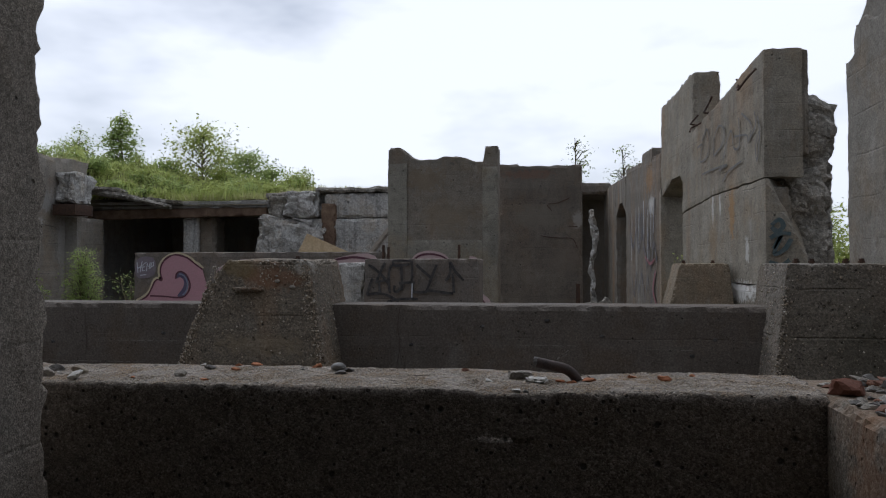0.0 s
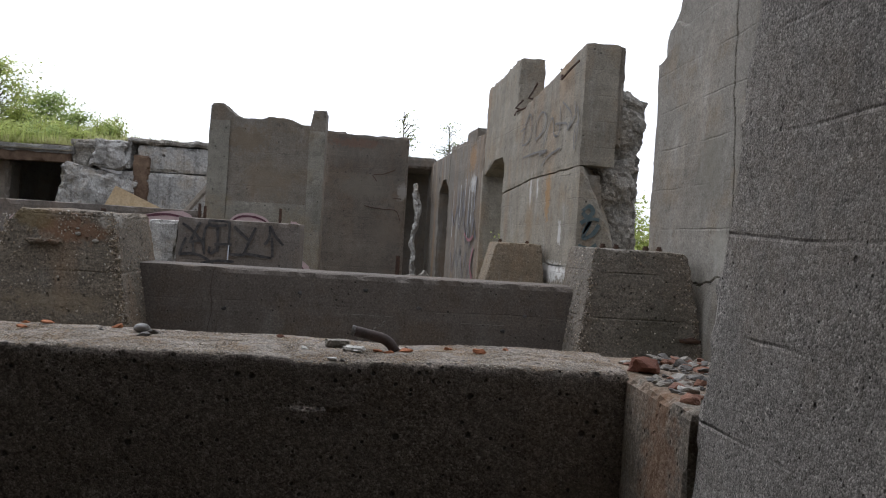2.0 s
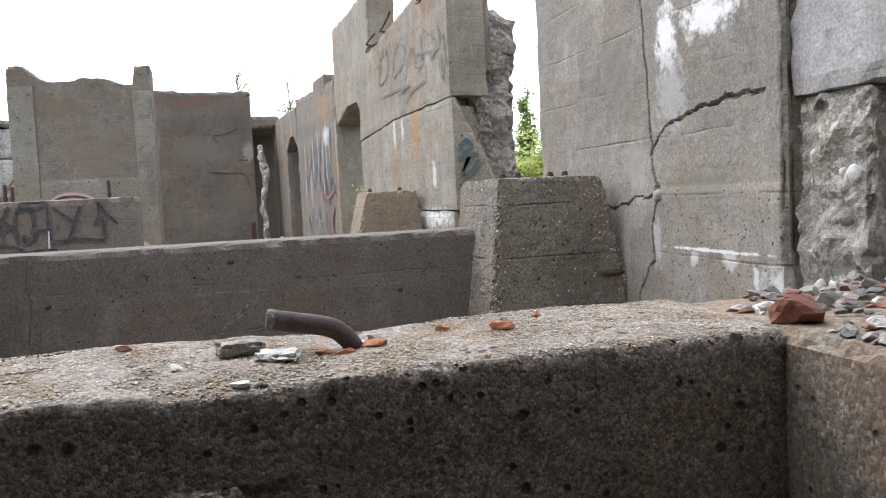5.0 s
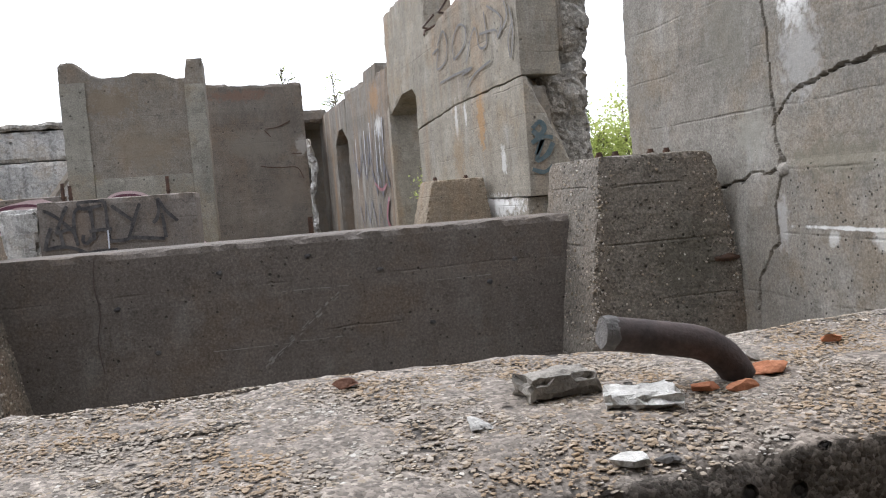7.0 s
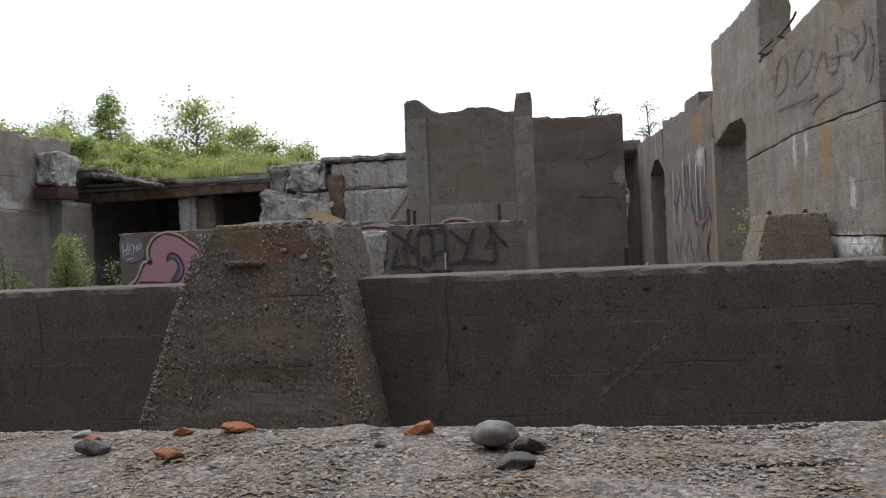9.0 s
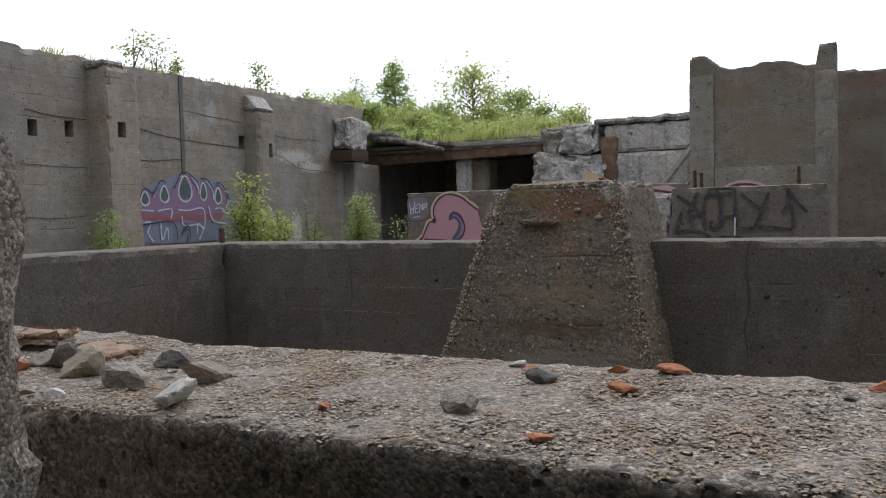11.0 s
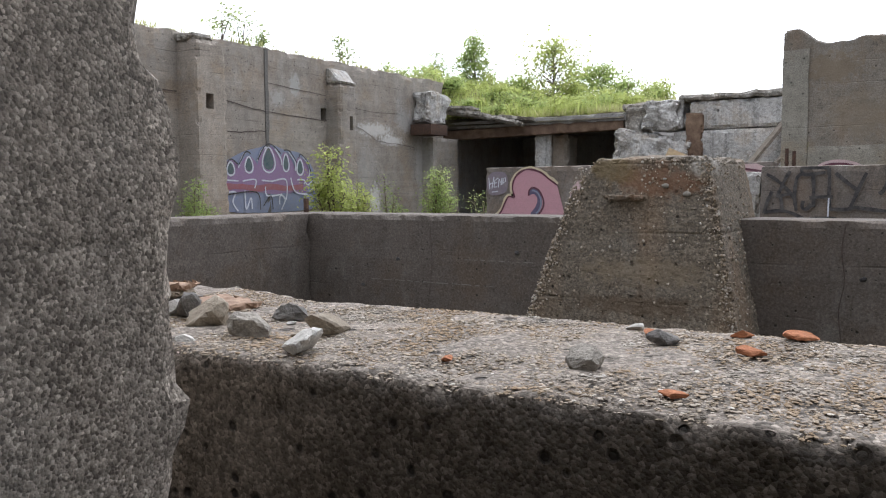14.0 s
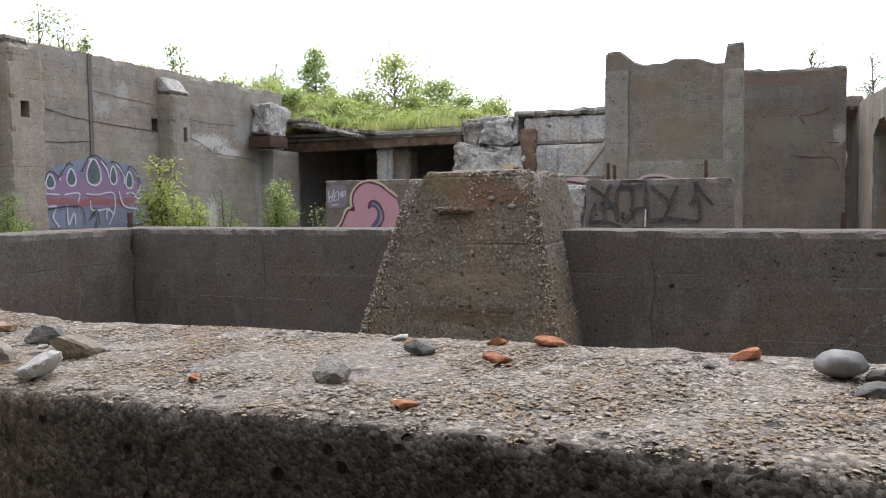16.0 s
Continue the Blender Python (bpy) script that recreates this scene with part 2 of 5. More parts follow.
M_PED_GREY = concrete("concrete pedestal grey", (0.182, 0.160, 0.132), 0.42, 80, 0.4, 0.6, rust=0.12, pale=0.3, dark=0.45, bump=0.009, holes=0.14,
                      blobs=[((4.7, -0.55, 0.65), (0.35, 0.3, 0.35), (0.085, 0.08, 0.06), 0.5)])
M_PED_TAN = concrete("concrete pedestal tan", (0.26, 0.21, 0.15), 0.2, 90, 0.4, 0.5, rust=0.3, pale=0.2, dark=0.35, bump=0.006)
M_TOWER = concrete("concrete tower grey", (0.215, 0.19, 0.156), 0.1, 60, 0.3, 0.5, rust=0.2, pale=0.2, dark=0.4,
                   blobs=[((-0.78, 6.9, 1.75), (0.2, 0.3, 0.2), (0.20, 0.20, 0.06), 0.5), ((0.9, 6.9, 1.15), (0.14, 0.3, 0.25), (0.20, 0.19, 0.06), 0.5), ((-0.3, 6.9, 2.9), (0.5, 0.3, 0.3), (0.19, 0.145, 0.095), 0.6), ((0.1, 6.9, 2.2), (0.6, 0.3, 0.4), (0.22, 0.18, 0.13), 0.5)])
M_TOWER_B = concrete("concrete tower brown", (0.178, 0.154, 0.129), 0.12, 60, 0.34, 0.5, rust=0.1, pale=0.12, dark=0.45,
                     blobs=[((1.7, 9.2, 2.3), (0.6, 0.3, 0.3), (0.20, 0.18, 0.15), 0.6), ((1.5, 9.2, 3.2), (0.6, 0.3, 0.12), (0.20, 0.12, 0.085), 0.6), ((2.2, 9.2, 1.4), (0.4, 0.3, 0.4), (0.20, 0.17, 0.14), 0.5), ((2.52, 9.2, 2.25), (0.12, 0.3, 0.2), (0.36, 0.34, 0.31), 0.7)])
M_BORDER = concrete("concrete border paler", (0.275, 0.258, 0.215), 0.1, 60, 0.3, 0.4, rust=0.1, pale=0.25, dark=0.3)
M_GB = concrete("concrete block grey", (0.175, 0.152, 0.133), 0.15, 60, 0.3, 0.4, rust=0.12, pale=0.15, dark=0.4)
M_RIGHT = concrete("concrete tan streaked", (0.30, 0.268, 0.215), 0.12, 60, 0.34, 0.6, rust=0.34, pale=0.35, dark=0.4, drip=0.5,
                   blobs=[((4.62, 4.2, 1.0), (0.5, 1.2, 0.16), WHITE, 0.85), ((4.55, 5.4, 2.2), (0.4, 0.09, 0.3), WHITE, 0.6), ((4.55, 5.0, 2.25), (0.4, 0.05, 0.2), WHITE, 0.6),
                          ((4.7, 3.7, 1.55), (0.4, 0.1, 0.2), WHITE, 0.6), ((4.65, 4.4, 2.1), (0.4, 0.16, 0.45), (0.40, 0.22, 0.08), 0.6), ((4.6, 5.4, 1.7), (0.4, 0.3, 0.5), (0.30, 0.21, 0.12), 0.5)])
M_FAR = concrete("concrete dark streaked", (0.20, 0.178, 0.15), 0.12, 60, 0.3, 0.4, rust=0.4, pale=0.5, dark=0.6, drip=1.0,
                 blobs=[((4.0, 10.6, 3.2), (0.4, 0.5, 0.4), (0.34, 0.19, 0.08), 0.6), ((4.0, 10.4, 2.6), (0.4, 0.35, 0.25), WHITE, 0.6)])
M_LEFT = concrete("concrete left wall", (0.315, 0.28, 0.24), 0.1, 60, 0.38, 1.0, rust=0.08, pale=0.25, dark=0.35, drip=0.4,
                  blobs=[((-11, 10.2, 2.68), (0.9, 0.8, 0.2), WHITE, 0.5), ((-11, 10.9, 2.45), (0.9, 0.6, 0.15), WHITE, 0.55), ((-11, 11.5, 3.0), (0.9, 0.5, 0.35), GREY, 0.6), ((-11, 9.9, 1.7), (0.9, 0.5, 0.8), GREY, 0.35), ((-11, 7.4, 3.5), (0.5, 0.2, 0.3), GREY, 0.7), ((-11, 6.85, 3.15), (0.5, 0.28, 0.2), GREY, 0.6), ((-11, 10.2, 0.9), (0.5, 0.25, 0.5), WHITE, 0.6), ((-11, 12.2, 1.9), (0.9, 0.3, 0.9), GREY, 0.5)])
M_PIER = concrete("concrete pier tan", (0.345, 0.30, 0.25), 0.12, 60, 0.38, 0.9, rust=0.1, pale=0.25, dark=0.3)
M_RW = concrete("concrete cracked wall", (0.235, 0.216, 0.185), 0.16, 110, 0.41, 0.6, rust=0.05, pale=0.3, dark=0.3, holes=0.05,
                blobs=[((5.1, -1.25, 2.3), (0.4, 0.14, 0.28), WHITE, 0.9), ((5.1, -1.75, 2.33), (0.4, 0.35, 0.13), WHITE, 0.9),
                       ((5.1, -1.8, 0.845), (0.4, 0.6, 0.014), WHITE, 0.85), ((5.1, -1.55, 0.79), (0.4, 0.06, 0.06), WHITE, 0.5), ((5.1, -1.95, 0.78), (0.4, 0.09, 0.07), WHITE, 0.45), ((5.1, -2.2, 0.7), (0.4, 0.03, 0.07), WHITE, 0.6),
                       ((5.1, -2.45, 0.6), (0.4, 0.2, 0.25), WHITE, 0.5), ((5.1, -1.3, 1.9), (0.4, 0.22, 0.3), GREY, 0.6), ((5.1, -1.06, 0.85), (0.4, 0.09, 0.22), GREY, 0.7), ((5.1, -0.75, 1.45), (0.4, 0.2, 0.25), (0.30, 0.29, 0.25), 0.6),
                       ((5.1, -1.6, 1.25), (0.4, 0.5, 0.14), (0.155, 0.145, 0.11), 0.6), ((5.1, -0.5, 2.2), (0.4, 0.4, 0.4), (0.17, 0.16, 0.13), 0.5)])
M_PALE = concrete("broken pale concrete", (0.50, 0.485, 0.455), 0.35, 22, boards=0.0, rust=0.1, pale=0.7, dark=0.9, bump=0.02, drip=1.0)
M_RAW = concrete("broken raw concrete", (0.30, 0.28, 0.245), 0.5, 26, boards=0.0, rust=0.1, pale=0.35, dark=0.4, bump=0.02)
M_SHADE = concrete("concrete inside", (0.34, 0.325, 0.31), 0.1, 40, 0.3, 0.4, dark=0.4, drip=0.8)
M_SOIL = simple("soil", (0.06, 0.05, 0.035), (0.14, 0.12, 0.085), 1.5, 0.95, 0.02)
M_IRON = simple("rusty iron", (0.055, 0.04, 0.035), (0.13, 0.075, 0.05), 22, 0.7, 0.0015, 0.4)
M_STEEL = simple("rusted beam", (0.10, 0.06, 0.042), (0.24, 0.165, 0.11), 5, 0.85, 0.003)
M_PIPE = simple("dark iron pipe", (0.05, 0.042, 0.04), (0.115, 0.085, 0.075), 30, 0.75, 0.0015, 0.2)
M_STONE = simple("grey stone", (0.17, 0.156, 0.136), (0.36, 0.33, 0.285), 38, 0.92, 0.005)
M_STONE_D = simple("dark stone", (0.085, 0.08, 0.076), (0.2, 0.188, 0.172), 36, 0.88, 0.004)
M_STONE_P = simple("dark grey pebble", (0.15, 0.145, 0.14), (0.30, 0.29, 0.28), 16, 0.7, 0.001)
M_STONE_W = simple("white stone", (0.38, 0.365, 0.335), (0.62, 0.60, 0.56), 32, 0.9, 0.005)
M_BRICK = simple("brick red", (0.36, 0.14, 0.07), (0.50, 0.225, 0.12), 30, 0.92, 0.003)
M_STONE_T = simple("tan stone", (0.22, 0.185, 0.14), (0.40, 0.35, 0.28), 30, 0.92, 0.004)
M_BRICK_D = simple("brick brown", (0.13, 0.068, 0.05), (0.27, 0.14, 0.092), 22, 0.9, 0.003)
M_BRICK_DK = simple("brick dark red", (0.085, 0.035, 0.025), (0.19, 0.08, 0.05), 18, 0.9, 0.004)
M_WOOD = simple("weathered wood", (0.12, 0.10, 0.08), (0.24, 0.205, 0.165), 9, 0.9, 0.003)
M_BARK = simple("bark", (0.10, 0.075, 0.055), (0.2, 0.16, 0.12), 20, 0.9, 0.003)
M_TILE = simple("tan orange tile", (0.21, 0.135, 0.095), (0.37, 0.26, 0.185), 26, 0.92, 0.002)
M_PLY = simple("tan board", (0.46, 0.33, 0.19), (0.6, 0.47, 0.30), 3, 0.85, 0.001)
M_LEAF = leafy("leaves green", (0.20, 0.29, 0.09), (0.40, 0.51, 0.20), (0.52, 0.50, 0.26))
M_LEAF_Y = leafy("leaves yellow green", (0.26, 0.32, 0.07), (0.50, 0.56, 0.18), (0.60, 0.55, 0.26))
M_LEAF_D = leafy("leaves dark", (0.10, 0.16, 0.06), (0.21, 0.30, 0.11), (0.32, 0.33, 0.15))
M_GRASS = leafy("grass", (0.33, 0.32, 0.15), (0.54, 0.51, 0.28), (0.68, 0.60, 0.40))


def paint(name, colour, worn=0.25):
    t = Tree(name)
    f = t.noise(14, 5, 0.7)
    c = t.mix(t.ramp(f, [(0.35, 0.0), (0.8, worn)]), colour, (0.28, 0.26, 0.24))
    c = t.mix(0.25, c, t.ramp(t.noise(60, 3), [(0.3, 0.3), (0.7, 0.75)]), "OVERLAY")
    return t.finish(c, 0.7, [(f, 0.002)])


P_BLACK = paint("spray black", (0.018, 0.017, 0.02), 0.5)
P_FADED = paint("spray faded black", (0.12, 0.115, 0.11), 0.7)
P_PINK = paint("spray pink", (0.50, 0.27, 0.31))
P_PINK_P = paint("spray pale pink", (0.58, 0.42, 0.42), 0.5)
P_MAROON = paint("spray maroon", (0.10, 0.025, 0.045))
P_CREAM = paint("spray cream", (0.58, 0.50, 0.33), 0.4)
P_VIOLET = paint("spray violet", (0.10, 0.085, 0.15))
P_INK = paint("spray dark slate", (0.085, 0.088, 0.12), 0.75)
P_WHITE = paint("spray white", (0.62, 0.64, 0.70), 0.4)
P_PALE = paint("faint pale scratches", (0.24, 0.23, 0.215), 0.8)
P_FAINT = paint("faint scuffs on dark concrete", (0.19, 0.175, 0.16), 0.5)
P_PURPLE = paint("spray purple", (0.27, 0.17, 0.30), 0.4)
P_BLUE = paint("spray grey blue", (0.21, 0.24, 0.34), 0.5)
P_RED = paint("spray dull red", (0.30, 0.10, 0.12), 0.5)
P_TEAL = paint("spray dark teal", (0.06, 0.10, 0.11), 0.5)


# ---- building helpers ----
def thing(name, at, label, category, group="", kind=""):
    ob = new(name)
    ob.location = at
    ob.empty_display_size = 0.1
    return tagged(ob, label, category, group, kind)


def part(name, bm, material, parent=None, label="", smooth=False):
    """Links a bmesh, or (vertices, faces), as one mesh object under a thing or a part; its vertices are in world metres."""
    me = bpy.data.meshes.new(name)
    if isinstance(bm, tuple):
        me.from_pydata(*([list(map(tuple, bm[0])), [], list(map(tuple, bm[1]))]))
    else:
        bm.to_mesh(me)
        bm.free()
    me.materials.append(material)
    if smooth:
        me.polygons.foreach_set("use_smooth", [True] * len(me.polygons))
    ob = new(name, me)
    if parent:
        ob.parent = parent
        if parent.type == "EMPTY":
            ob.matrix_parent_inverse = Matrix.Translation(parent.location).inverted()
    return tagged(ob, label)


def joined(*meshes):
    vs, fs = [], []
    for v, f in meshes:
        o = len(vs)
        vs += [tuple(p) for p in v]
        fs += [tuple(i + o for i in q) for q in f]
    return vs, fs


def block(x0, x1, y0, y1, z0, z1, res=0.08, rough=0.006, chip=0.03, wear=0.06, warp=None, seed=0, grain=3.0, ends=None):
    """A cast block: a box whose faces are uneven and whose edges are chipped. warp moves each point of the plain box."""
    lo, hi = np.array((x0, y0, z0), float), np.array((x1, y1, z1), float)
    size = hi - lo
    n = np.maximum(np.round(size / np.array(res)).astype(int), 1)
    n = np.minimum(n, 300)
    index, pts, info, faces = {}, [], [], []

    def vert(i):
        if i not in index:
            index[i] = len(pts)
            p = lo + size * np.array(i) / n
            pts.append(p)
            info.append(i)
        return index[i]

    for a in range(3):
        b, c = (a + 1) % 3, (a + 2) % 3
        for side in (0, n[a]):
            for ib in range(n[b]):
                for ic in range(n[c]):
                    q = []
                    for db, dc in ((0, 0), (1, 0), (1, 1), (0, 1)):
                        i = [0, 0, 0]
                        i[a], i[b], i[c] = int(side), ib + db, ic + dc
                        q.append(vert(tuple(i)))
                    faces.append(tuple(q) if side else tuple(q[::-1]))
    out = []
    shift = Vector((seed * 7.31, seed * 3.17, seed * 1.93))
    for p, i in zip(pts, info):
        v = Vector(p)
        s = v * grain + shift
        off = Vector((0, 0, 0))
        d = [min(p[k] - lo[k], hi[k] - p[k]) for k in range(3)]
        inward = Vector([1.0 if p[k] - lo[k] < hi[k] - p[k] else -1.0 for k in range(3)])
        two = sorted(d)[1]
        if two < wear and chip:
            k = (1 - two / wear) ** 2 * chip * max(0.12, 0.45 + 1.1 * noise.noise(s * 2.3) + 0.5 * noise.noise(s * 7.0))
            for a in range(3):
                if d[a] < wear:
                    off[a] += inward[a] * k * (1 - d[a] / wear)
        w = noise.noise(s) * 0.6 + noise.noise(s * 3.1) * 0.4
        for a in range(3):
            if i[a] in (0, n[a]):
                off[a] -= inward[a] * w * rough
        v = v + off
        out.append(warp(v) if warp else v)
    return out, faces


def rock(radius, squash=(1, 1, 1), jag=0.35, seed=0, sub=2, cut=0):
    bm = bmesh.new()
    bmesh.ops.create_icosphere(bm, subdivisions=sub, radius=1.0)
    sh = Vector((seed * 3.7, seed * 1.3, seed * 5.1))
    rnd = random.Random(seed)
    planes = [(Vector((rnd.uniform(-1, 1), rnd.uniform(-1, 1), rnd.uniform(-0.6, 1))).normalized(), rnd.uniform(0.34, 0.8)) for _ in range(cut)]
    if cut:
        planes.append((Vector((0, 0, -1)), 0.4))
    for v in bm.verts:
        c = v.co.copy()
        c *= 1 + jag * noise.noise(c * 1.1 + sh) + 0.25 * jag * noise.noise(c * 3.5 + sh)
        for nrm, dist in planes:
            over = c.dot(nrm) - dist
            if over > 0:
                c -= nrm * over * 0.96
        if cut:
            c *= 1 + 0.09 * noise.noise(c * 5.0 + sh)
        v.co = Vector((c.x * squash[0], c.y * squash[1], c.z * squash[2])) * radius
    vs, fs = [v.co.copy() for v in bm.verts], [tuple(v.index for v in f.verts) for f in bm.faces]
    bm.free()
    return vs, fs


def moved(mesh, m):
    return [m @ Vector(v) for v in mesh[0]], mesh[1]


def tube(points, radii, sides=8):
    """A tapered tube along points."""
    vs, fs = [], []
    points = [Vector(p) for p in points]
    for i, p in enumerate(points):
        d = (points[min(i + 1, len(points) - 1)] - points[max(i - 1, 0)]).normalized()
        a = d.orthogonal().normalized() if i == 0 else (a - d * a.dot(d)).normalized()
        b = d.cross(a)
        r = radii[i] if isinstance(radii, (list, tuple)) else radii
        for k in range(sides):
            an = 2 * math.pi * k / sides
            vs.append(p + (a * math.cos(an) + b * math.sin(an)) * r)
    for i in range(len(points) - 1):
        for k in range(sides):
            j = (k + 1) % sides
            fs.append((i * sides + k, i * sides + j, (i + 1) * sides + j, (i + 1) * sides + k))
    fs.append(tuple(range(sides))[::-1])
    fs.append(tuple(range((len(points) - 1) * sides, len(points) * sides)))
    return vs, fs


def smooth_line(pts, steps=6):
    """A rounded line through 2-D points."""
    if len(pts) < 3:
        return [Vector(p) for p in pts]
    p = [Vector(q) for q in (pts[0], *pts, pts[-1])]
    out = []
    for i in range(1, len(p) - 2):
        for k in range(steps):
            t = k / steps
            a, b, c, d = p[i - 1], p[i], p[i + 1], p[i + 2]
            out.append(0.5 * (2 * b + (c - a) * t + (2 * a - 5 * b + 4 * c - d) * t * t + (3 * b - a - 3 * c + d) * t ** 3))
    return out + [p[-2]]


def stroke(pts, width, onto, curved=True, lift=0.0):
    """A painted line of the given width; onto maps (u, v, lift) to the wall."""
    line = smooth_line(pts) if curved else [Vector(p) for p in pts]
    vs, fs = [], []
    for i, p in enumerate(line):
        d = line[min(i + 1, len(line) - 1)] - line[max(i - 1, 0)]
        d = d.normalized() if d.length > 1e-6 else Vector((1, 0))
        nrm = Vector((-d.y, d.x)) * width * 0.5 * (0.85 + 0.3 * noise.noise(Vector((p.x * 9, p.y * 9, width * 50))))
        for q in (p + nrm, p - nrm):
            vs.append(onto(q.x, q.y, lift))
    for i in range(len(line) - 1):
        fs.append((2 * i, 2 * i + 1, 2 * i + 3, 2 * i + 2))
    return vs, fs


def patch(pts, onto, curved=True, lift=0.0):
    """A filled painted outline."""
    line = smooth_line([*pts, pts[0]], 5)[:-1] if curved else [Vector(p) for p in pts]
    return [onto(p.x, p.y, lift) for p in line], [tuple(range(len(line)))]


def leaf_cloud(centres, per, spread, size, rnd, flat=1.0):
    """Many small pointed leaves round the given centres."""
    vs, fs = [], []
    for c in centres:
        for _ in range(per):
            o = Vector((rnd.gauss(0, spread), rnd.gauss(0, spread), rnd.gauss(0, spread * flat)))
            a = Vector((rnd.uniform(-1, 1), rnd.uniform(-1, 1), rnd.uniform(-0.8, 0.5))).normalized()
            b = a.cross(Vector((rnd.uniform(-1, 1), rnd.uniform(-1, 1), 1))).normalized()
            s = size * rnd.uniform(0.6, 1.3)
            p = Vector(c) + o
            k = len(vs)
            vs += [p, p + a * s * 0.5 + b * s * 0.28, p + a * s, p + a * s * 0.5 - b * s * 0.28]
            fs.append((k, k + 1, k + 2, k + 3))
    return vs, fs


def shrub(name, base, height, width, label, category, leaf=M_LEAF, seed=0, stems=5, clumps=60, per=14, size=0.06, lean=0.3, group="", shape="bush"):
    """A shrub or small tree with tapered stems, side twigs and a crown of separate leaves."""
    rnd = random.Random(seed)
    base = Vector(base)
    top = thing(name, base, label, category, group)
    wood, tips = [], []
    if shape == "bush":
        for s in range(stems):
            an = rnd.uniform(0, 2 * math.pi)
            r = width * rnd.uniform(0.02, 0.5)
            h = height * (1.04 - 0.95 * r / width) * rnd.uniform(0.72, 1.0)
            line = [base + Vector((math.cos(an) * r * q * (0.5 + 0.5 * q), math.sin(an) * r * q * (0.5 + 0.5 * q), h * q)) + Vector((rnd.gauss(0, 0.012), rnd.gauss(0, 0.012), 0)) * height for q in (0, 0.25, 0.5, 0.75, 1.0)]
            t0 = 0.008 * height + 0.006
            wood.append(tube(line, [t0, t0 * 0.8, t0 * 0.6, t0 * 0.4, t0 * 0.2], 6))
            for _ in range(max(2, clumps // stems)):
                q = rnd.uniform(0.18, 1.0) ** 0.8
                i = min(int(q * 4), 3)
                p = line[i].lerp(line[i + 1], q * 4 - i)
                a2 = rnd.uniform(0, 2 * math.pi)
                reach = width * 0.5 * rnd.uniform(0.25, 0.8) * (1.1 - 0.65 * q)
                e = p + Vector((math.cos(a2) * reach, math.sin(a2) * reach, reach * rnd.uniform(0.1, 0.8)))
                wood.append(tube([p, p.lerp(e, 0.5) + Vector((0, 0, 0.03 * height)), e], [t0 * 0.3, t0 * 0.2, t0 * 0.1], 4))
                tips += [e, p.lerp(e, 0.6)]
    else:
        line = [base + Vector((0.02 * height * math.sin(4 * q + seed), 0.02 * height * math.cos(3 * q + seed), height * q)) for q in (0, 0.2, 0.4, 0.6, 0.8, 1.0)]
        t0 = 0.016 * height
        wood.append(tube(line, [t0, t0 * 0.85, t0 * 0.68, t0 * 0.5, t0 * 0.3, t0 * 0.12], 7))
        for _ in range(clumps):
            q = 1.0 - 0.92 * rnd.random() ** 0.55 if shape == "cone" else rnd.uniform(0.12, 1.0)
            i = min(int(q * 5), 4)
            p = line[i].lerp(line[i + 1], q * 5 - i)
            a2 = rnd.uniform(0, 2 * math.pi)
            full = (1.03 - q) ** 0.85 * (0.75 + 0.25 * math.sin(q * 34 + seed)) if shape == "cone" else math.sin(math.pi * min(1, 0.18 + 0.8 * q)) ** 0.7
            reach = width * 0.5 * full * rnd.uniform(0.5, 1.1)
            e = p + Vector((math.cos(a2) * reach, math.sin(a2) * reach, reach * (rnd.uniform(-0.25, 0.1) if shape == "cone" else rnd.uniform(0.2, 0.9))))
            wood.append(tube([p, p.lerp(e, 0.5) + Vector((0, 0, 0.02 * height)), e], [t0 * 0.3, t0 * 0.18, t0 * 0.08], 4))
            tips += [e, p.lerp(e, 0.82), p.lerp(e, 0.6)] if shape == "cone" else [e, p.lerp(e, 0.65)]
    part("trunk", joined(*wood), M_BARK, top)
    part("crown", leaf_cloud(tips, per, width * (0.02 if shape == "cone" else 0.05) + size * 0.5, size, rnd, 0.8), leaf, top)
    return top


# ---- ground ----
def ground_z(x, y):
    return -0.3 + 0.05 * noise.noise(Vector((x * 0.3, y * 0.3, 0)))


g = np.concatenate([-np.geomspace(1500, 30, 9), np.linspace(-24, 24, 49), np.geomspace(30, 1500, 9)])
gv = [(x, y, ground_z(x, y) if abs(x) < 40 and abs(y) < 40 else -0.3) for y in g for x in g]
gn = len(g)
gf = [(j * gn + i, j * gn + i + 1, (j + 1) * gn + i + 1, (j + 1) * gn + i) for j in range(gn - 1) for i in range(gn - 1)]
tagged(part("ground", (gv, gf), M_SOIL, smooth=True), "dark bare soil and rubble dust round the ruin", "ground", kind="structure")


def structure(name, mesh, material, label, category="wall"):
    return tagged(part(name, mesh, material), label, category, kind="structure")


# ---- near pit: beam, return wall, side wall, column ----
def beam_top(x, y):
    """The beam's weathered top: it falls towards the pit and sags where it has been knocked."""
    z = 1.041 + 0.030 * (y + 5.0) + 0.005 * noise.noise(Vector((x * 1.7, 3.0, 0))) + 0.003 * noise.noise(Vector((x * 6, y * 6, 1))) + 0.002 * noise.noise(Vector((x * 22, y * 22, 4)))
    z -= 0.011 * math.exp(-((x - 2.33) / 0.16) ** 2 - ((y + 4.84) / 0.09) ** 2)
    z -= 0.012 * math.exp(-((x - 2.1) / 0.13) ** 2 - ((y + 5.19) / 0.06) ** 2)
    return z - 0.009 * math.exp(-((x - 0.5) / 0.16) ** 2)


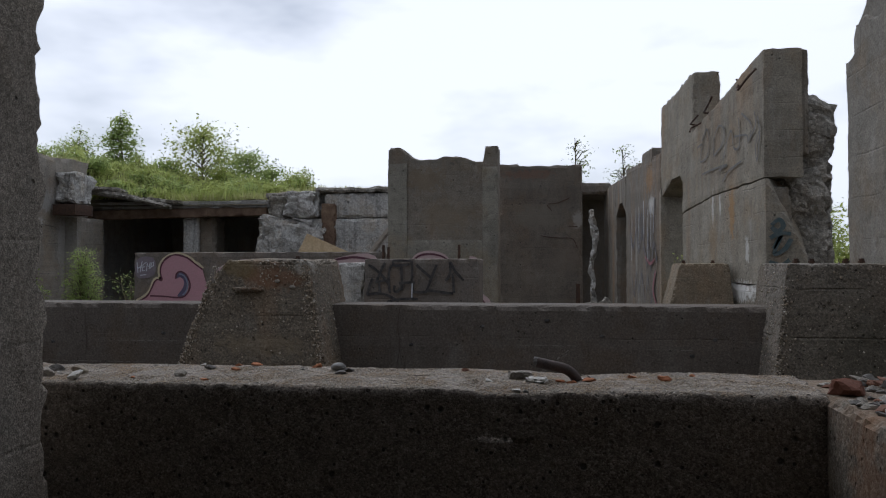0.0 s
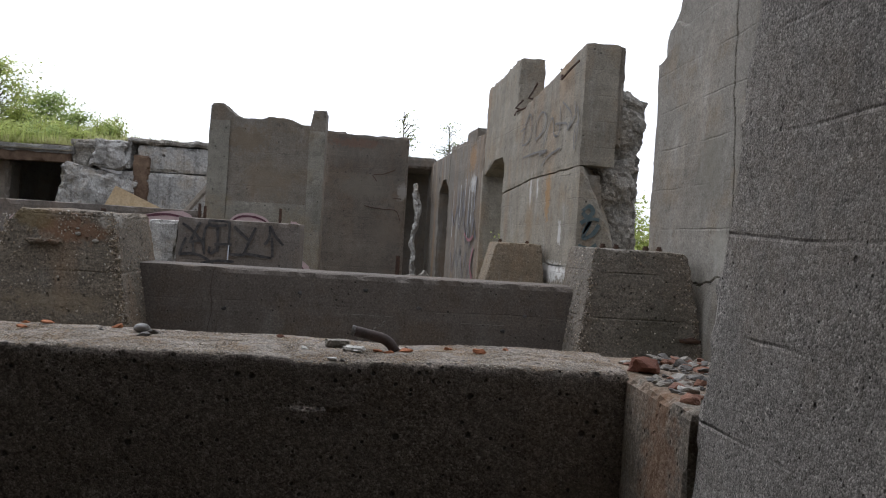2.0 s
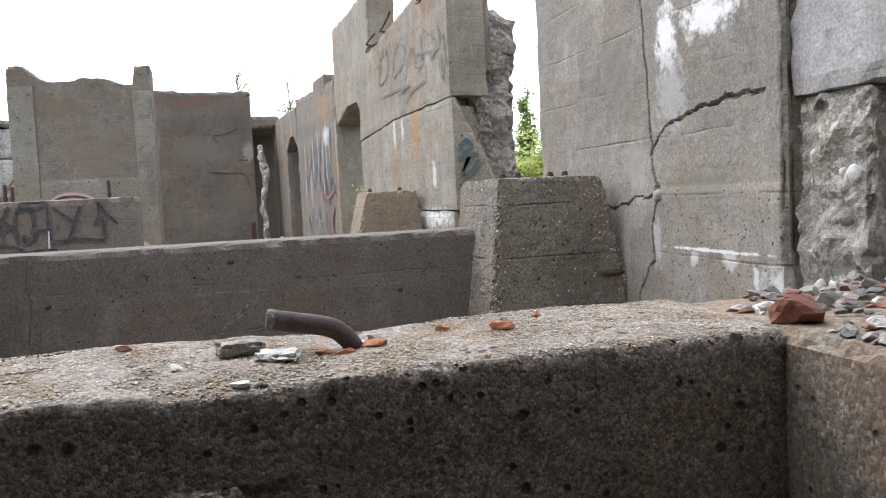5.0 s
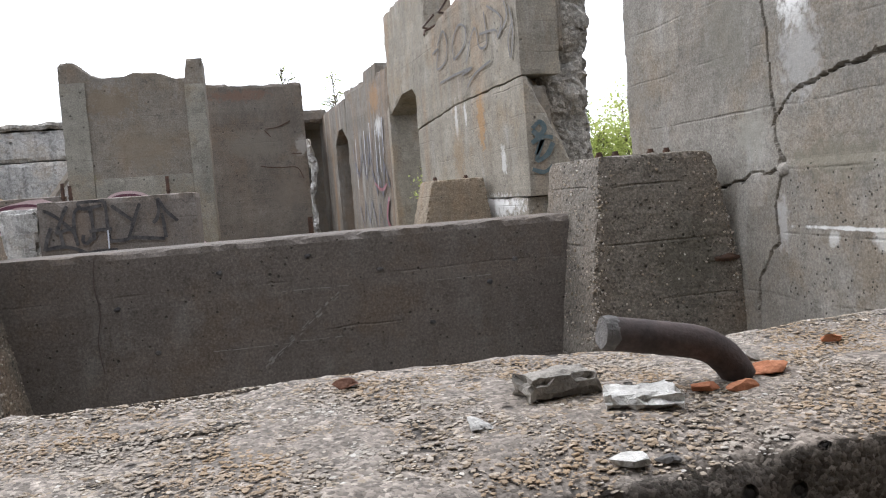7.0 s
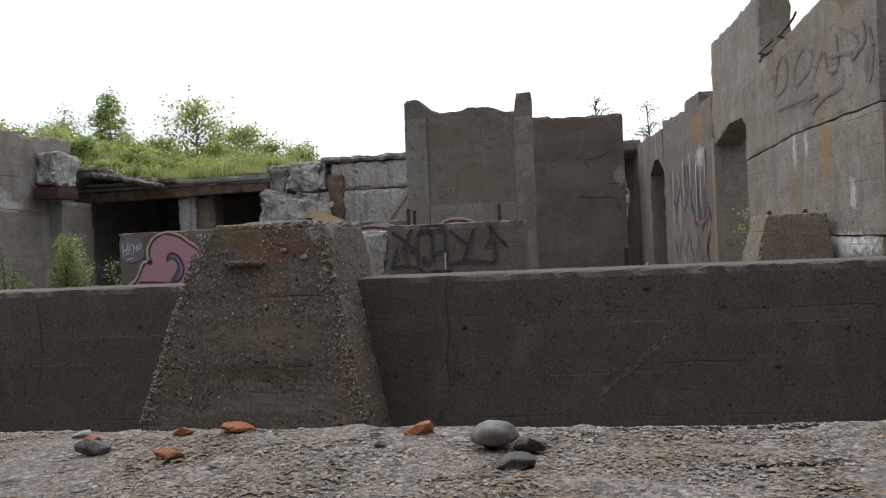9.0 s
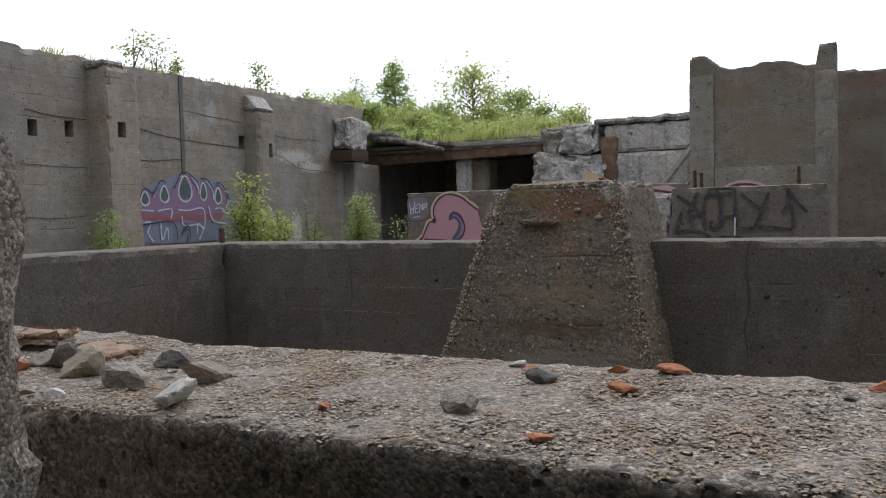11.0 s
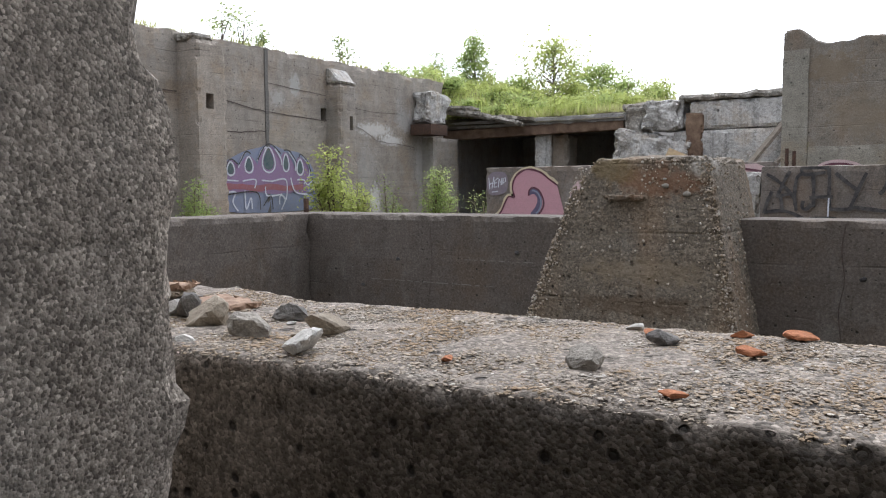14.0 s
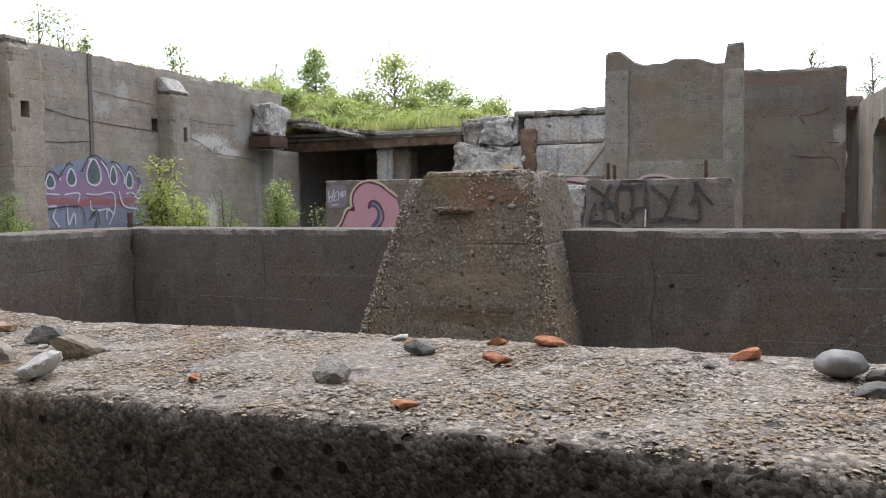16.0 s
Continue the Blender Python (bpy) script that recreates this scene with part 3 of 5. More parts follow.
def beam_warp(v):
    if v.z > 0.9:
        v.z += beam_top(v.x, v.y) - 1.04
    if v.y > -4.95 and v.z > 0.8:
        v.y += 0.03 * noise.noise(Vector((v.x * 3.1, 0, 5)))
    return v


beam = structure("wall_near", block(-0.15, 3.02, -5.19, -4.81, -0.32, 1.04, 0.0125, 0.005, 0.012, 0.028, beam_warp, 1, 11.0), M_BEAM, "low rough concrete beam with gravelly weathered top")
beam.data.polygons.foreach_set("use_smooth", [True] * len(beam.data.polygons))
structure("wall_return", block(3.0, 3.95, -5.69, -4.815, -0.32, 1.035, 0.022, 0.005, 0.014, 0.03, None, 2, 9.0), M_RETURN, "rust-stained concrete return wall carrying rubble")


def side_warp(v):
    up = v.z - 0.9
    if v.y > -6.2:
        v.y -= max(0.0, 0.14 * up) * (v.y + 6.2) / 0.45
        v.y += 0.015 * noise.noise(Vector((v.z * 6, v.x * 3, 2))) + 0.008 * noise.noise(Vector((v.z * 23, v.x * 13, 2)))
    v.x += 0.012 * up
    return v


structure("wall_side", block(3.015, 3.9, -9.4, -5.66, -0.32, 2.9, 0.04, 0.006, 0.03, 0.05, side_warp, 3, 3.0), M_NEAR, "tall rough concrete side wall with board marks")


def column_warp(v):
    e = max(0.0, min(1.0, (v.y + 5.68) / 0.3))
    v.y += e * (-0.03 * (v.z - 1.0) + 0.03 * noise.noise(Vector((v.z * 5, v.x * 5, 7))) + 0.022 * noise.noise(Vector((v.z * 17, v.x * 17, 3))) + 0.014 * noise.noise(Vector((v.z * 41, v.x * 41, 3))))
    v.x -= 0.006 * (v.z - 1.0)
    return v


structure("wall_column", block(-0.9, 0.745, -9.4, -5.345, -0.32, 2.9, 0.025, 0.006, 0.02, 0.04, column_warp, 4, 6.0), M_COLUMN, "thick rough concrete wall with a broken crumbling edge")
# unseen wall, slab and upper block, added to keep sky light off camera-facing sides
structure("wall_back", block(-0.9, 3.9, -9.9, -9.4, -0.32, 2.9, 0.2, 0.006, 0.03, 0.06, None, 6), M_NEAR, "unseen concrete wall added to close and darken the pit")
structure("ceiling", block(-2.2, 5.2, -9.9, -5.75, 2.9, 3.3, 0.3, 0.006, 0.03, 0.06, None, 5), M_NEAR, "unseen concrete slab added over the pit to block sky light", "ceiling")
structure("sky_blocker_above", block(-6.0, 8.5, -9.9, -6.6, 3.3, 6.4, 0.5, 0.006, 0.03, 0.06, None, 9), M_NEAR, "unseen upper wall added behind the camera to block sky light")

# ---- middle pit wall and its left return ----
structure("wall_middle", block(-4.45, 4.35, 0.0, 0.5, -0.32, 1.0, 0.05, 0.004, 0.025, 0.06, None, 7, 2.5), M_MID, "long low concrete pit wall with pale worn top")
structure("wall_middle_left", block(-4.45, -3.94, -5.0, 0.0, -0.32, 1.0, 0.06, 0.005, 0.025, 0.06, None, 8, 2.5), M_MID, "low concrete pit wall with worn top edge")


# ---- pedestals ----
def pedestal(name, xl, xr, yf, yb, top, flare, label, mat, seed, left=1.0, right=1.0, hump=0.0):
    cx = (xl + xr) / 2

    def warp(v):
        down = top - v.z
        u = (v.x - cx) / (xr - xl) * 2
        v.x += (flare * down) * u * (left if u < 0 else right)
        v.y += -0.05 * down if v.y < (yf + yb) / 2 else 0.05 * down
        if hump and v.z > top - 0.2:
            v.z -= hump * max(0.0, -u - 0.72) * 1.6
            v.z += 0.03 * noise.noise(Vector((v.x * 4, v.y * 4, seed)))
        return v

    ob = thing(name, (cx, (yf + yb) / 2, -0.3), label, "pedestal", "machine pedestals")
    part("body", block(xl, xr, yf, yb, -0.32, top, 0.024, 0.012, 0.024, 0.045, warp, seed, 9.0), mat, ob)
    return ob


ped_l = pedestal("pedestal", -0.93, -0.04, -0.5, 0.5, 1.425, 0.36, "tapered brown concrete machine pedestal, spalled near its top", M_PED, 11, 1.0, 0.52, 0.35)
ped_r = pedestal("pedestal", 4.09, 4.93, -0.52, 0.5, 1.385, 0.2, "tapered concrete machine pedestal against a cracked wall", M_PED_GREY, 12, 0.6, 1.0)
ped_s = pedestal("pedestal", 3.84, 4.5, 4.1, 4.9, 1.37, 0.24, "small tapered tan concrete pedestal with bolts", M_PED_TAN, 13, 1.0, 0.5)
# ---- block with the black tag ----
gb = thing("foundation_block", (0.25, 3.9, -0.3), "grey concrete foundation block with black spray tag", "foundation block")
gb_body = part("body", block(-0.56, 1.07, 3.6, 4.3, -0.32, 1.445, 0.06, 0.004, 0.02, 0.05, None, 14), M_GB, gb)
part("side_block", block(-0.95, -0.563, 3.62, 4.3, -0.32, 1.39, 0.05, 0.01, 0.05, 0.07, None, 15), M_PALE, gb, "paler rough concrete end block")
# ---- low wall with the pink painting ----
pgw = thing("low_wall", (-3.2, 6.3, -0.3), "low concrete wall painted with a pink scroll", "low wall")
pg_body = part("body", block(-5.5, -0.9, 6.12, 6.5, -0.32, 1.575, 0.08, 0.004, 0.02, 0.05, None, 16), M_GB, pgw)


# ---- tower slabs ----
def a_warp(v):
    if v.z > 3.0:
        x = v.x
        top = 3.5
        if x > -0.72:
            top = 3.5 - 0.21 * min(1, (x + 0.72) / 0.24)
        if -0.48 < x < 0.80:
            top += 0.03 * math.sin(x * 7.0) + 0.02 * noise.noise(Vector((x * 7, 0, 0)))
        if 0.42 < x < 0.80:
            top -= 0.06 * (x - 0.42) / 0.38
        if x >= 0.80:
            top = 3.49
        v.z = 3.0 + (v.z - 3.0) * (top - 3.0) / 0.5
    return v


tower_a = thing("tower_wall", (0.05, 7.2, -0.3), "tall grey concrete slab with jagged top and stub post", "wall slab")
part("body", joined(block(-0.96, 1.06, 6.95, 7.5, -0.32, 3.5, 0.045, 0.006, 0.03, 0.06, a_warp, 17, 2.5)), M_TOWER, tower_a)
fr = [block(-0.96, -0.6, 6.925, 6.96, -0.3, 3.2, 0.06, 0.003, 0.01, 0.03, None, 18), block(0.78, 1.065, 6.925, 6.96, -0.3, 3.12, 0.06, 0.003, 0.01, 0.03, None, 19),
      block(-0.6, 0.78, 6.925, 6.96, -0.3, 1.80, 0.06, 0.003, 0.01, 0.03, None, 20)]
a_border = part("raised_border", joined(*fr), M_BORDER, tower_a, "slightly raised concrete border")
tower_b = thing("tower_wall", (1.8, 9.4, -0.3), "tall dark grey concrete slab with a hairline crack", "wall slab")
part("body", block(0.9, 2.6, 9.2, 9.75, -0.32, 3.38, 0.06, 0.006, 0.03, 0.07, lambda v: Vector((v.x, v.y, v.z + (0.04 if v.z > 3.2 and v.x < 1.3 else 0) + (0.03 * noise.noise(Vector((v.x * 5, 1, 1))) if v.z > 3.2 else 0))), 21, 2.0), M_TOWER_B, tower_b)


# ---- long right-hand wall with doorway and small window ----
def rx(y):
    return 4.72 - 0.085 * (y - 3.0)


def lean(v):
    return Vector((v.x + rx(v.y), v.y, v.z))


def right_piece(y0, y1, z0, z1, thick=0.55, seed=0, chip=0.03, res=0.09, extra=None):
    return block(0, thick, y0, y1, z0, z1, res, 0.008, chip, 0.07, (lambda v: lean(extra(v))) if extra else lean, seed, 2.0)


def crack_top(v):
    """The lower pour ends along a slanting crack, with a corner split off its end."""
    over = v.z - (2.42 - 2.1 * max(0.0, v.x - 0.03))
    if v.y < 3.35 and over > 0:
        v.y += min(0.35, over * 0.75) + 0.03 * noise.noise(v * 7)
    if v.z > 2.0:
        v.z = 2.0 + (v.z - 2.0) * (0.42 - 0.012 * (v.y - 3.0) - 0.06 * max(0, v.y - 5.4) + 0.015 * noise.noise(Vector((v.y * 3, 0, 0)))) / 0.42
    return v


def crack_bottom(v):
    if v.z < 2.7:
        k = (2.7 - v.z) / 0.25
        v.z = 2.7 - k * (0.25 + 0.012 * (v.y - 3.0) + 0.06 * max(0, v.y - 5.4) - 0.015 * noise.noise(Vector((v.y * 3, 0, 0))))
    return v


right_wall = thing("right_wall", (4.5, 8.0, -0.3), "long tan concrete wall, streaked and broken, with a doorway", "ruined wall")
part("lower_pour", joined(right_piece(2.95, 7.45, 1.1, 2.435, 0.5, 22, 0.008, 0.06, crack_top), right_piece(3.06, 7.45, -0.32, 1.097, 0.45, 23, 0.02)), M_RIGHT, right_wall)
def upper_warp(v):
    v = crack_bottom(v)
    if v.z > 3.2:
        v.z -= (v.z - 3.2) / 0.86 * (0.125 * (v.y - 3.0) + 0.02 * noise.noise(Vector((v.y * 4, v.x * 4, 0))))
    return v


upper_pour = part("upper_pour", joined(right_piece(3.0, 7.45, 2.45, 4.06, 0.47, 24, 0.012, 0.06, upper_warp)), M_RIGHT, right_wall)
part("raised_post", right_piece(6.62, 9.35, 3.3, 4.63, 0.46, 25, 0.03, 0.08, lambda v: Vector((v.x, v.y, v.z - (0.12 * max(0, v.y - 7) / 2.3 if v.z > 4.3 else 0)))), M_RIGHT, right_wall)


def arch_cut(v):
    """The doorway's pointed head."""
    if v.z < 2.95:
        v.z += 0.42 * (min(1.0, (9.35 - v.y) / 1.55) if v.y > 7.8 else max(0.0, (v.y - 7.3) / 0.5))
    return v


part("lintel", right_piece(7.45, 9.35, 2.68, 4.0, 0.5, 26, 0.02, 0.07, arch_cut), M_RIGHT, right_wall)
def far_head(v):
    """The far opening's pointed head."""
    if v.z < 2.9:
        v.z += 0.45 * max(0.0, 1 - abs(v.y - 14.75) / 0.85)
    return v


far_pour = part("far_pour", joined(right_piece(9.35, 13.9, -0.32, 3.62, 0.6, 27, 0.04, 0.12, lambda v: Vector((v.x, v.y, v.z + (0.035 * (v.y - 9.4) if v.z > 3.3 else 0)))), right_piece(13.9, 15.6, 2.62, 3.62, 0.6, 28, 0.02, 0.08, far_head),
                       right_piece(10.3, 11.6, 3.4, 3.86, 0.52, 29, 0.03, 0.1), right_piece(15.6, 18.2, -0.32, 3.62, 0.6, 30, 0.03, 0.12)), M_FAR, right_wall, "graffiti-streaked concrete further along")
part("far_back", block(rx(14.7) + 0.62, rx(14.7) + 0.9, 13.6, 16.0, -0.32, 3.3, 0.15, 0.01, 0.03, 0.06, None, 36), M_TOWER_B, right_wall)
part("door_jamb", block(rx(9.3) - 0.02, rx(9.3) + 0.75, 9.3, 9.62, -0.32, 2.9, 0.1, 0.005, 0.02, 0.05, None, 31), M_RIGHT, right_wall)

# the thick broken end of the right wall
def broken(v):
    q = Vector(v)
    v.x += 0.12 * noise.noise(q * 1.7) + 0.06 * noise.noise(q * 4.1) + 0.02 * noise.noise(q * 11)
    v.y += 0.14 * noise.noise(q * 1.8 + Vector((5, 0, 0))) + 0.05 * noise.noise(q * 4.6) + 0.02 * noise.noise(q * 12)
    v.z += 0.05 * noise.noise(q * 3.3)
    if q.z > 3.0 and q.x > 5.2:
        v.z -= 0.35 * (q.x - 5.2)
    return v


part("smooth_end", block(4.885, 5.28, 3.06, 3.5, 2.72, 4.06, 0.05, 0.006, 0.03, 0.05, None, 32), M_TOWER, right_wall)
part("broken_core", joined(block(5.0, 5.64, 3.14, 4.3, 1.15, 3.55, 0.05, 0.06, 0.1, 0.15, broken, 33, 4.0), block(5.25, 5.5, 3.4, 4.1, -0.3, 1.3, 0.1, 0.03, 0.08, 0.12, broken, 34)), M_RAW, right_wall, "broken raw concrete core with exposed stones")
part("spalled_face", block(4.74, 5.06, 3.0, 3.5, 1.1, 2.34, 0.05, 0.02, 0.06, 0.08, lambda v: Vector((v.x - 0.05 * max(0, v.z - 2), v.y + (0.25 * max(0, v.x - 4.85) * (v.z - 1.1)), v.z)), 35), M_TOWER, right_wall)

# ---- cracked wall on the right ----
CRACKS = [[(-0.80, 4.1), (-0.86, 2.87), (-0.98, 2.1), (-1.0, 1.68), (-1.06, 1.2), (-0.98, 0.95), (-1.0, 0.75), (-0.78, 0.5), (-0.72, 0.1)], [(-0.1, 1.12), (-0.5, 1.13), (-0.85, 1.2), (-1.06, 1.2)],
          [(-1.0, 1.5), (-1.19, 1.67), (-1.5, 1.76), (-1.93, 1.8), (-2.3, 1.79)]]


def groove(y, z):
    """How deep a crack runs at this place of the wall."""
    p = Vector((y + 0.035 * noise.noise(Vector((z * 6, y * 6, 1))) + 0.012 * noise.noise(Vector((z * 25, y * 25, 1))), z + 0.035 * noise.noise(Vector((z * 6, y * 6, 8))) + 0.012 * noise.noise(Vector((z * 25, y * 25, 8)))))
    best = 9.0
    for n_line, line in enumerate(CRACKS):
        for a, b in zip(line, line[1:]):
            a, b = Vector(a), Vector(b)
            k = max(0.0, min(1.0, (p - a).dot(b - a) / (b - a).length_squared))
            best = min(best, (p - a.lerp(b, k)).length * ((1.5 if n_line == 1 else 1.0) + (0.5 if z > 1.7 and n_line == 0 else 0.0)))
    hole = (p - Vector((-1.06, 1.26))).length * 0.3
    return max(0.0, 1 - min(best, hole) / 0.0125)


def rw_warp(v):
    if v.x < 5.12:
        v.x += 0.06 * groove(v.y, v.z)
        v.x -= 0.012 * max(0.0, min(1.0, (1.27 - v.z) / 0.05)) if v.y < -1.1 else 0.0
    if v.y > 0.8 and v.z > 0.5:
        v.y += 0.03 * noise.noise(Vector((v.z * 3, 0, 9))) + 0.015 * (v.z - 1.4)
    if v.z > 3.4:
        v.z += 0.12 * noise.noise(Vector((v.y * 2.0, 0, 4))) - (0.25 if v.y > 0.75 else 0)
    return v


rw = thing("cracked_wall", (5.5, -1.0, -0.3), "tall cracked concrete wall with white efflorescence", "ruined wall")
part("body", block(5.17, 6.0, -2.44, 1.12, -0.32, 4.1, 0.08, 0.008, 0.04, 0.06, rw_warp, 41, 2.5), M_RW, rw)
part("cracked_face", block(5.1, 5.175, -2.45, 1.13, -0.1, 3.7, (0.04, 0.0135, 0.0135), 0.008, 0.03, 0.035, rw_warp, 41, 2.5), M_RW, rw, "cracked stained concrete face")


def rough_core(v):
    v.x += 0.05 * noise.noise(v * 5) + 0.03 * noise.noise(v * 13)
    return v


part("broken_end", block(5.18, 6.0, -3.0, -2.44, -0.32, 1.72, 0.04, 0.02, 0.05, 0.06, rough_core, 42, 5.0), M_RAW, rw, "rough honeycombed concrete with embedded stones")
part("upper_end", block(5.16, 6.0, -4.4, -2.44, 1.72, 4.1, 0.1, 0.01, 0.03, 0.05, None, 43), M_SHADE, rw)
part("lower_end", block(5.3, 6.0, -4.8, -3.0, -0.32, 1.72, 0.1, 0.02, 0.03, 0.05, rough_core, 44), M_RAW, rw)

# ---- left wall ----
LX = -11.0
SOCKETS = ((3.86, 2.87), (3.15, 2.84))


def left_warp(v):
    if v.z > 3.8:
        v.z += 0.05 * noise.noise(Vector((v.y * 1.3, 0, 0))) + 0.04 * noise.noise(Vector((v.y * 5, 0, 0)))
    return v


left_wall = thing("left_wall", (LX - 0.4, 7.0, -0.3), "long high grey concrete retaining wall with plants above", "retaining wall")
lw_body = part("body", block(LX - 0.6, LX, -6.0, 13.4, -0.32, 4.18, 0.12, 0.012, 0.05, 0.1, left_warp, 51, 1.5), M_LEFT, left_wall)
pier = part("pier", block(LX - 0.1, LX + 0.55, 4.25, 4.94, -0.32, 3.98, 0.08, 0.012, 0.04, 0.07, None, 52), M_PIER, left_wall, "tan concrete pier with a square socket")
part("pier_cap", block(LX - 0.2, LX + 0.5, 4.2, 4.7, 3.97, 4.1, 0.06, 0.02, 0.05, 0.06, None, 50), M_RAW, left_wall, "crumbling cap of the pier")


def cut_boxes(ob, boxes):
    """Sockets cut right into a wall."""
    for x0, x1, y0, y1, z0, z1 in boxes:
        me = bpy.data.meshes.new("cutter")
        bm = bmesh.new()
        bmesh.ops.create_cube(bm, size=1.0, matrix=Matrix.Translation(((x0 + x1) / 2, (y0 + y1) / 2, (z0 + z1) / 2)) @ Matrix.Diagonal((x1 - x0, y1 - y0, z1 - z0, 1)))
        bm.to_mesh(me)
        bm.free()
        cutter = new("cutter", me)
        mod = ob.modifiers.new("cut", "BOOLEAN")
        mod.operation, mod.solver, mod.object = "DIFFERENCE", "EXACT", cutter
        bpy.context.view_layer.update()
        done = bpy.data.meshes.new_from_object(ob.evaluated_get(bpy.context.evaluated_depsgraph_get()))
        ob.modifiers.clear()
        ob.data = done
        bpy.data.objects.remove(cutter)


cut_boxes(lw_body, [(LX - 0.3, LX + 0.1, sy - 0.09, sy + 0.09, sz - 0.14, sz + 0.14) for sy, sz in SOCKETS] + [(LX - 0.35, LX + 0.1, 8.22, 8.46, 2.80, 3.07)])
cut_boxes(pier, [(LX + 0.2, LX + 0.7, 4.44, 4.62, 2.73, 3.01)])
part("dark_strip", block(LX - 0.02, LX + 0.03, 6.47, 6.57, -0.3, 4.15, 0.1, 0.004, 0.01, 0.02, None, 53), M_STONE_D, left_wall, "dark vertical joint")
buttress = part("buttress", block(LX - 0.1, LX + 0.42, 8.42, 9.0, -0.32, 3.62, 0.08, 0.012, 0.05, 0.08, None, 54), M_LEFT, left_wall, "concrete buttress with a broken pale top")
cut_boxes(buttress, [(LX + 0.2, LX + 0.6, 8.74, 8.86, 2.58, 2.9)])


def cap_slope(v):
    """The buttress's broken head slopes back into the wall."""
    if v.z > 3.7:
        v.x -= 0.3 * (v.z - 3.62) / 0.36 * max(0.0, (v.x - LX) / 0.4)
    return v


part("buttress_cap", block(LX - 0.05, LX + 0.42, 8.42, 9.02, 3.62, 3.98, 0.045, 0.02, 0.05, 0.07, cap_slope, 55), M_PALE, left_wall, "broken pale sloping head")


def on_wall(u, v, lift):
    return Vector((LX + 0.016 + lift, u, v))


SEAMS = [[(5.0, 3.0), (5.37, 2.998), (5.913, 2.918), (6.493, 2.856), (7.115, 2.836), (7.781, 2.803), (8.4, 2.78)], [(3.0, 3.13), (3.594, 3.067), (4.2, 3.058)], [(5.0, 2.42), (5.6, 2.4), (6.031, 2.421), (6.504, 2.449)], [(2.6, 2.25), (3.4, 2.2), (4.2, 2.2)], [(9.05, 2.75), (9.6, 2.7), (10.3, 2.42), (11.0, 2.38), (11.9, 2.3)], [(6.6, 3.45), (7.4, 3.4), (8.4, 3.36)], [(2.6, 1.35), (3.3, 1.3), (4.2, 1.33)], [(9.0, 3.2), (10.0, 3.12), (11.2, 3.15)]]
seam_rnd = random.Random(8)
part("pour_seam", joined(*[stroke([(u + seam_rnd.uniform(-0.03, 0.03), v + 0.03 * noise.noise(Vector((u * 4, v, 2)))) for u, v in smooth_line(q, 5)], 0.022 if i < 3 else 0.014, on_wall, False, 0.0005 * i) for i, q in enumerate(SEAMS)]), M_PIPE, left_wall, "dark open seams between pours")
part("end_pier", block(LX - 0.1, LX + 0.35, 12.3, 13.6, -0.32, 2.6, 0.1, 0.01, 0.04, 0.07, None, 57), M_LEFT, left_wall)
part("broken_pier_top", block(LX - 0.05, LX + 0.5, 11.9, 12.9, 2.95, 3.78, 0.07, 0.04, 0.1, 0.12, broken, 58), M_PALE, left_wall, "broken whitish stub of a pier")
part("steel_stub", block(LX + 0.1, LX + 0.75, 11.6, 12.4, 2.62, 2.9, 0.08, 0.004, 0.01, 0.02, None, 59), M_IRON, left_wall, "rusted stub of a steel beam")

# ---- roofed bay at the back ----
bay = thing("roofed_bay", (-8.6, 15.5, -0.3), "dark open concrete bay under an overgrown roof slab", "bay")
part("roof_slab", block(-11.6, -5.9, 13.9, 20.0, 2.90, 3.12, 0.15, 0.01, 0.05, 0.08, None, 61), M_SHADE, bay)
part("edge_beam", block(-11.6, -6.0, 13.95, 14.3, 2.66, 2.93, 0.1, 0.006, 0.03, 0.05, lambda v: Vector((v.x, v.y, v.z + 0.015 * (v.x + 8))), 62), M_STEEL, bay, "brown rust-stained edge beam")
part("column", block(-8.58, -7.65, 14.3, 15.0, -0.32, 2.66, 0.1, 0.01, 0.05, 0.08, None, 63), M_TOWER, bay)
part("column_facing", block(-8.56, -8.1, 14.14, 14.3, -0.3, 2.66, 0.06, 0.02, 0.04, 0.06, None, 64), M_PALE, bay, "white-streaked column face")
part("back_wall", block(-12.0, -5.5, 19.0, 19.5, -0.32, 3.0, 0.4, 0.01, 0.03, 0.06, None, 65), M_SHADE, bay)
part("side_wall", block(-12.0, -11.4, 13.4, 19.2, -0.32, 3.0, 0.4, 0.01, 0.03, 0.06, None, 66), M_SHADE, bay)
part("partition", block(-6.2, -5.6, 14.8, 19.2, -0.32, 2.95, 0.3, 0.01, 0.03, 0.06, None, 67), M_SHADE, bay)

# broken slabs lying over the roof's left corner
for i, (x, y, z, w, d, h, tilt) in enumerate([(-10.4, 14.0, 3.28, 1.5, 1.2, 0.16, 8), (-9.6, 13.85, 3.12, 1.8, 0.9, 0.13, 12), (-10.6, 13.8, 3.42, 0.9, 0.8, 0.14, 3), (-9.0, 14.0, 3.10, 1.1, 0.7, 0.1, 6)]):
    ob = thing("broken_slab", (x, y, z - h), "broken grey concrete slab lying on the roof edge", "slab", "broken roof slabs")
    m = pose(x, y, z, -4, tilt, 10 * i - 12)
    part("body", moved(block(-w / 2, w / 2, -d / 2, d / 2, -h / 2, h / 2, 0.07, 0.02, 0.06, 0.1, None, 70 + i), m), M_RAW, ob)

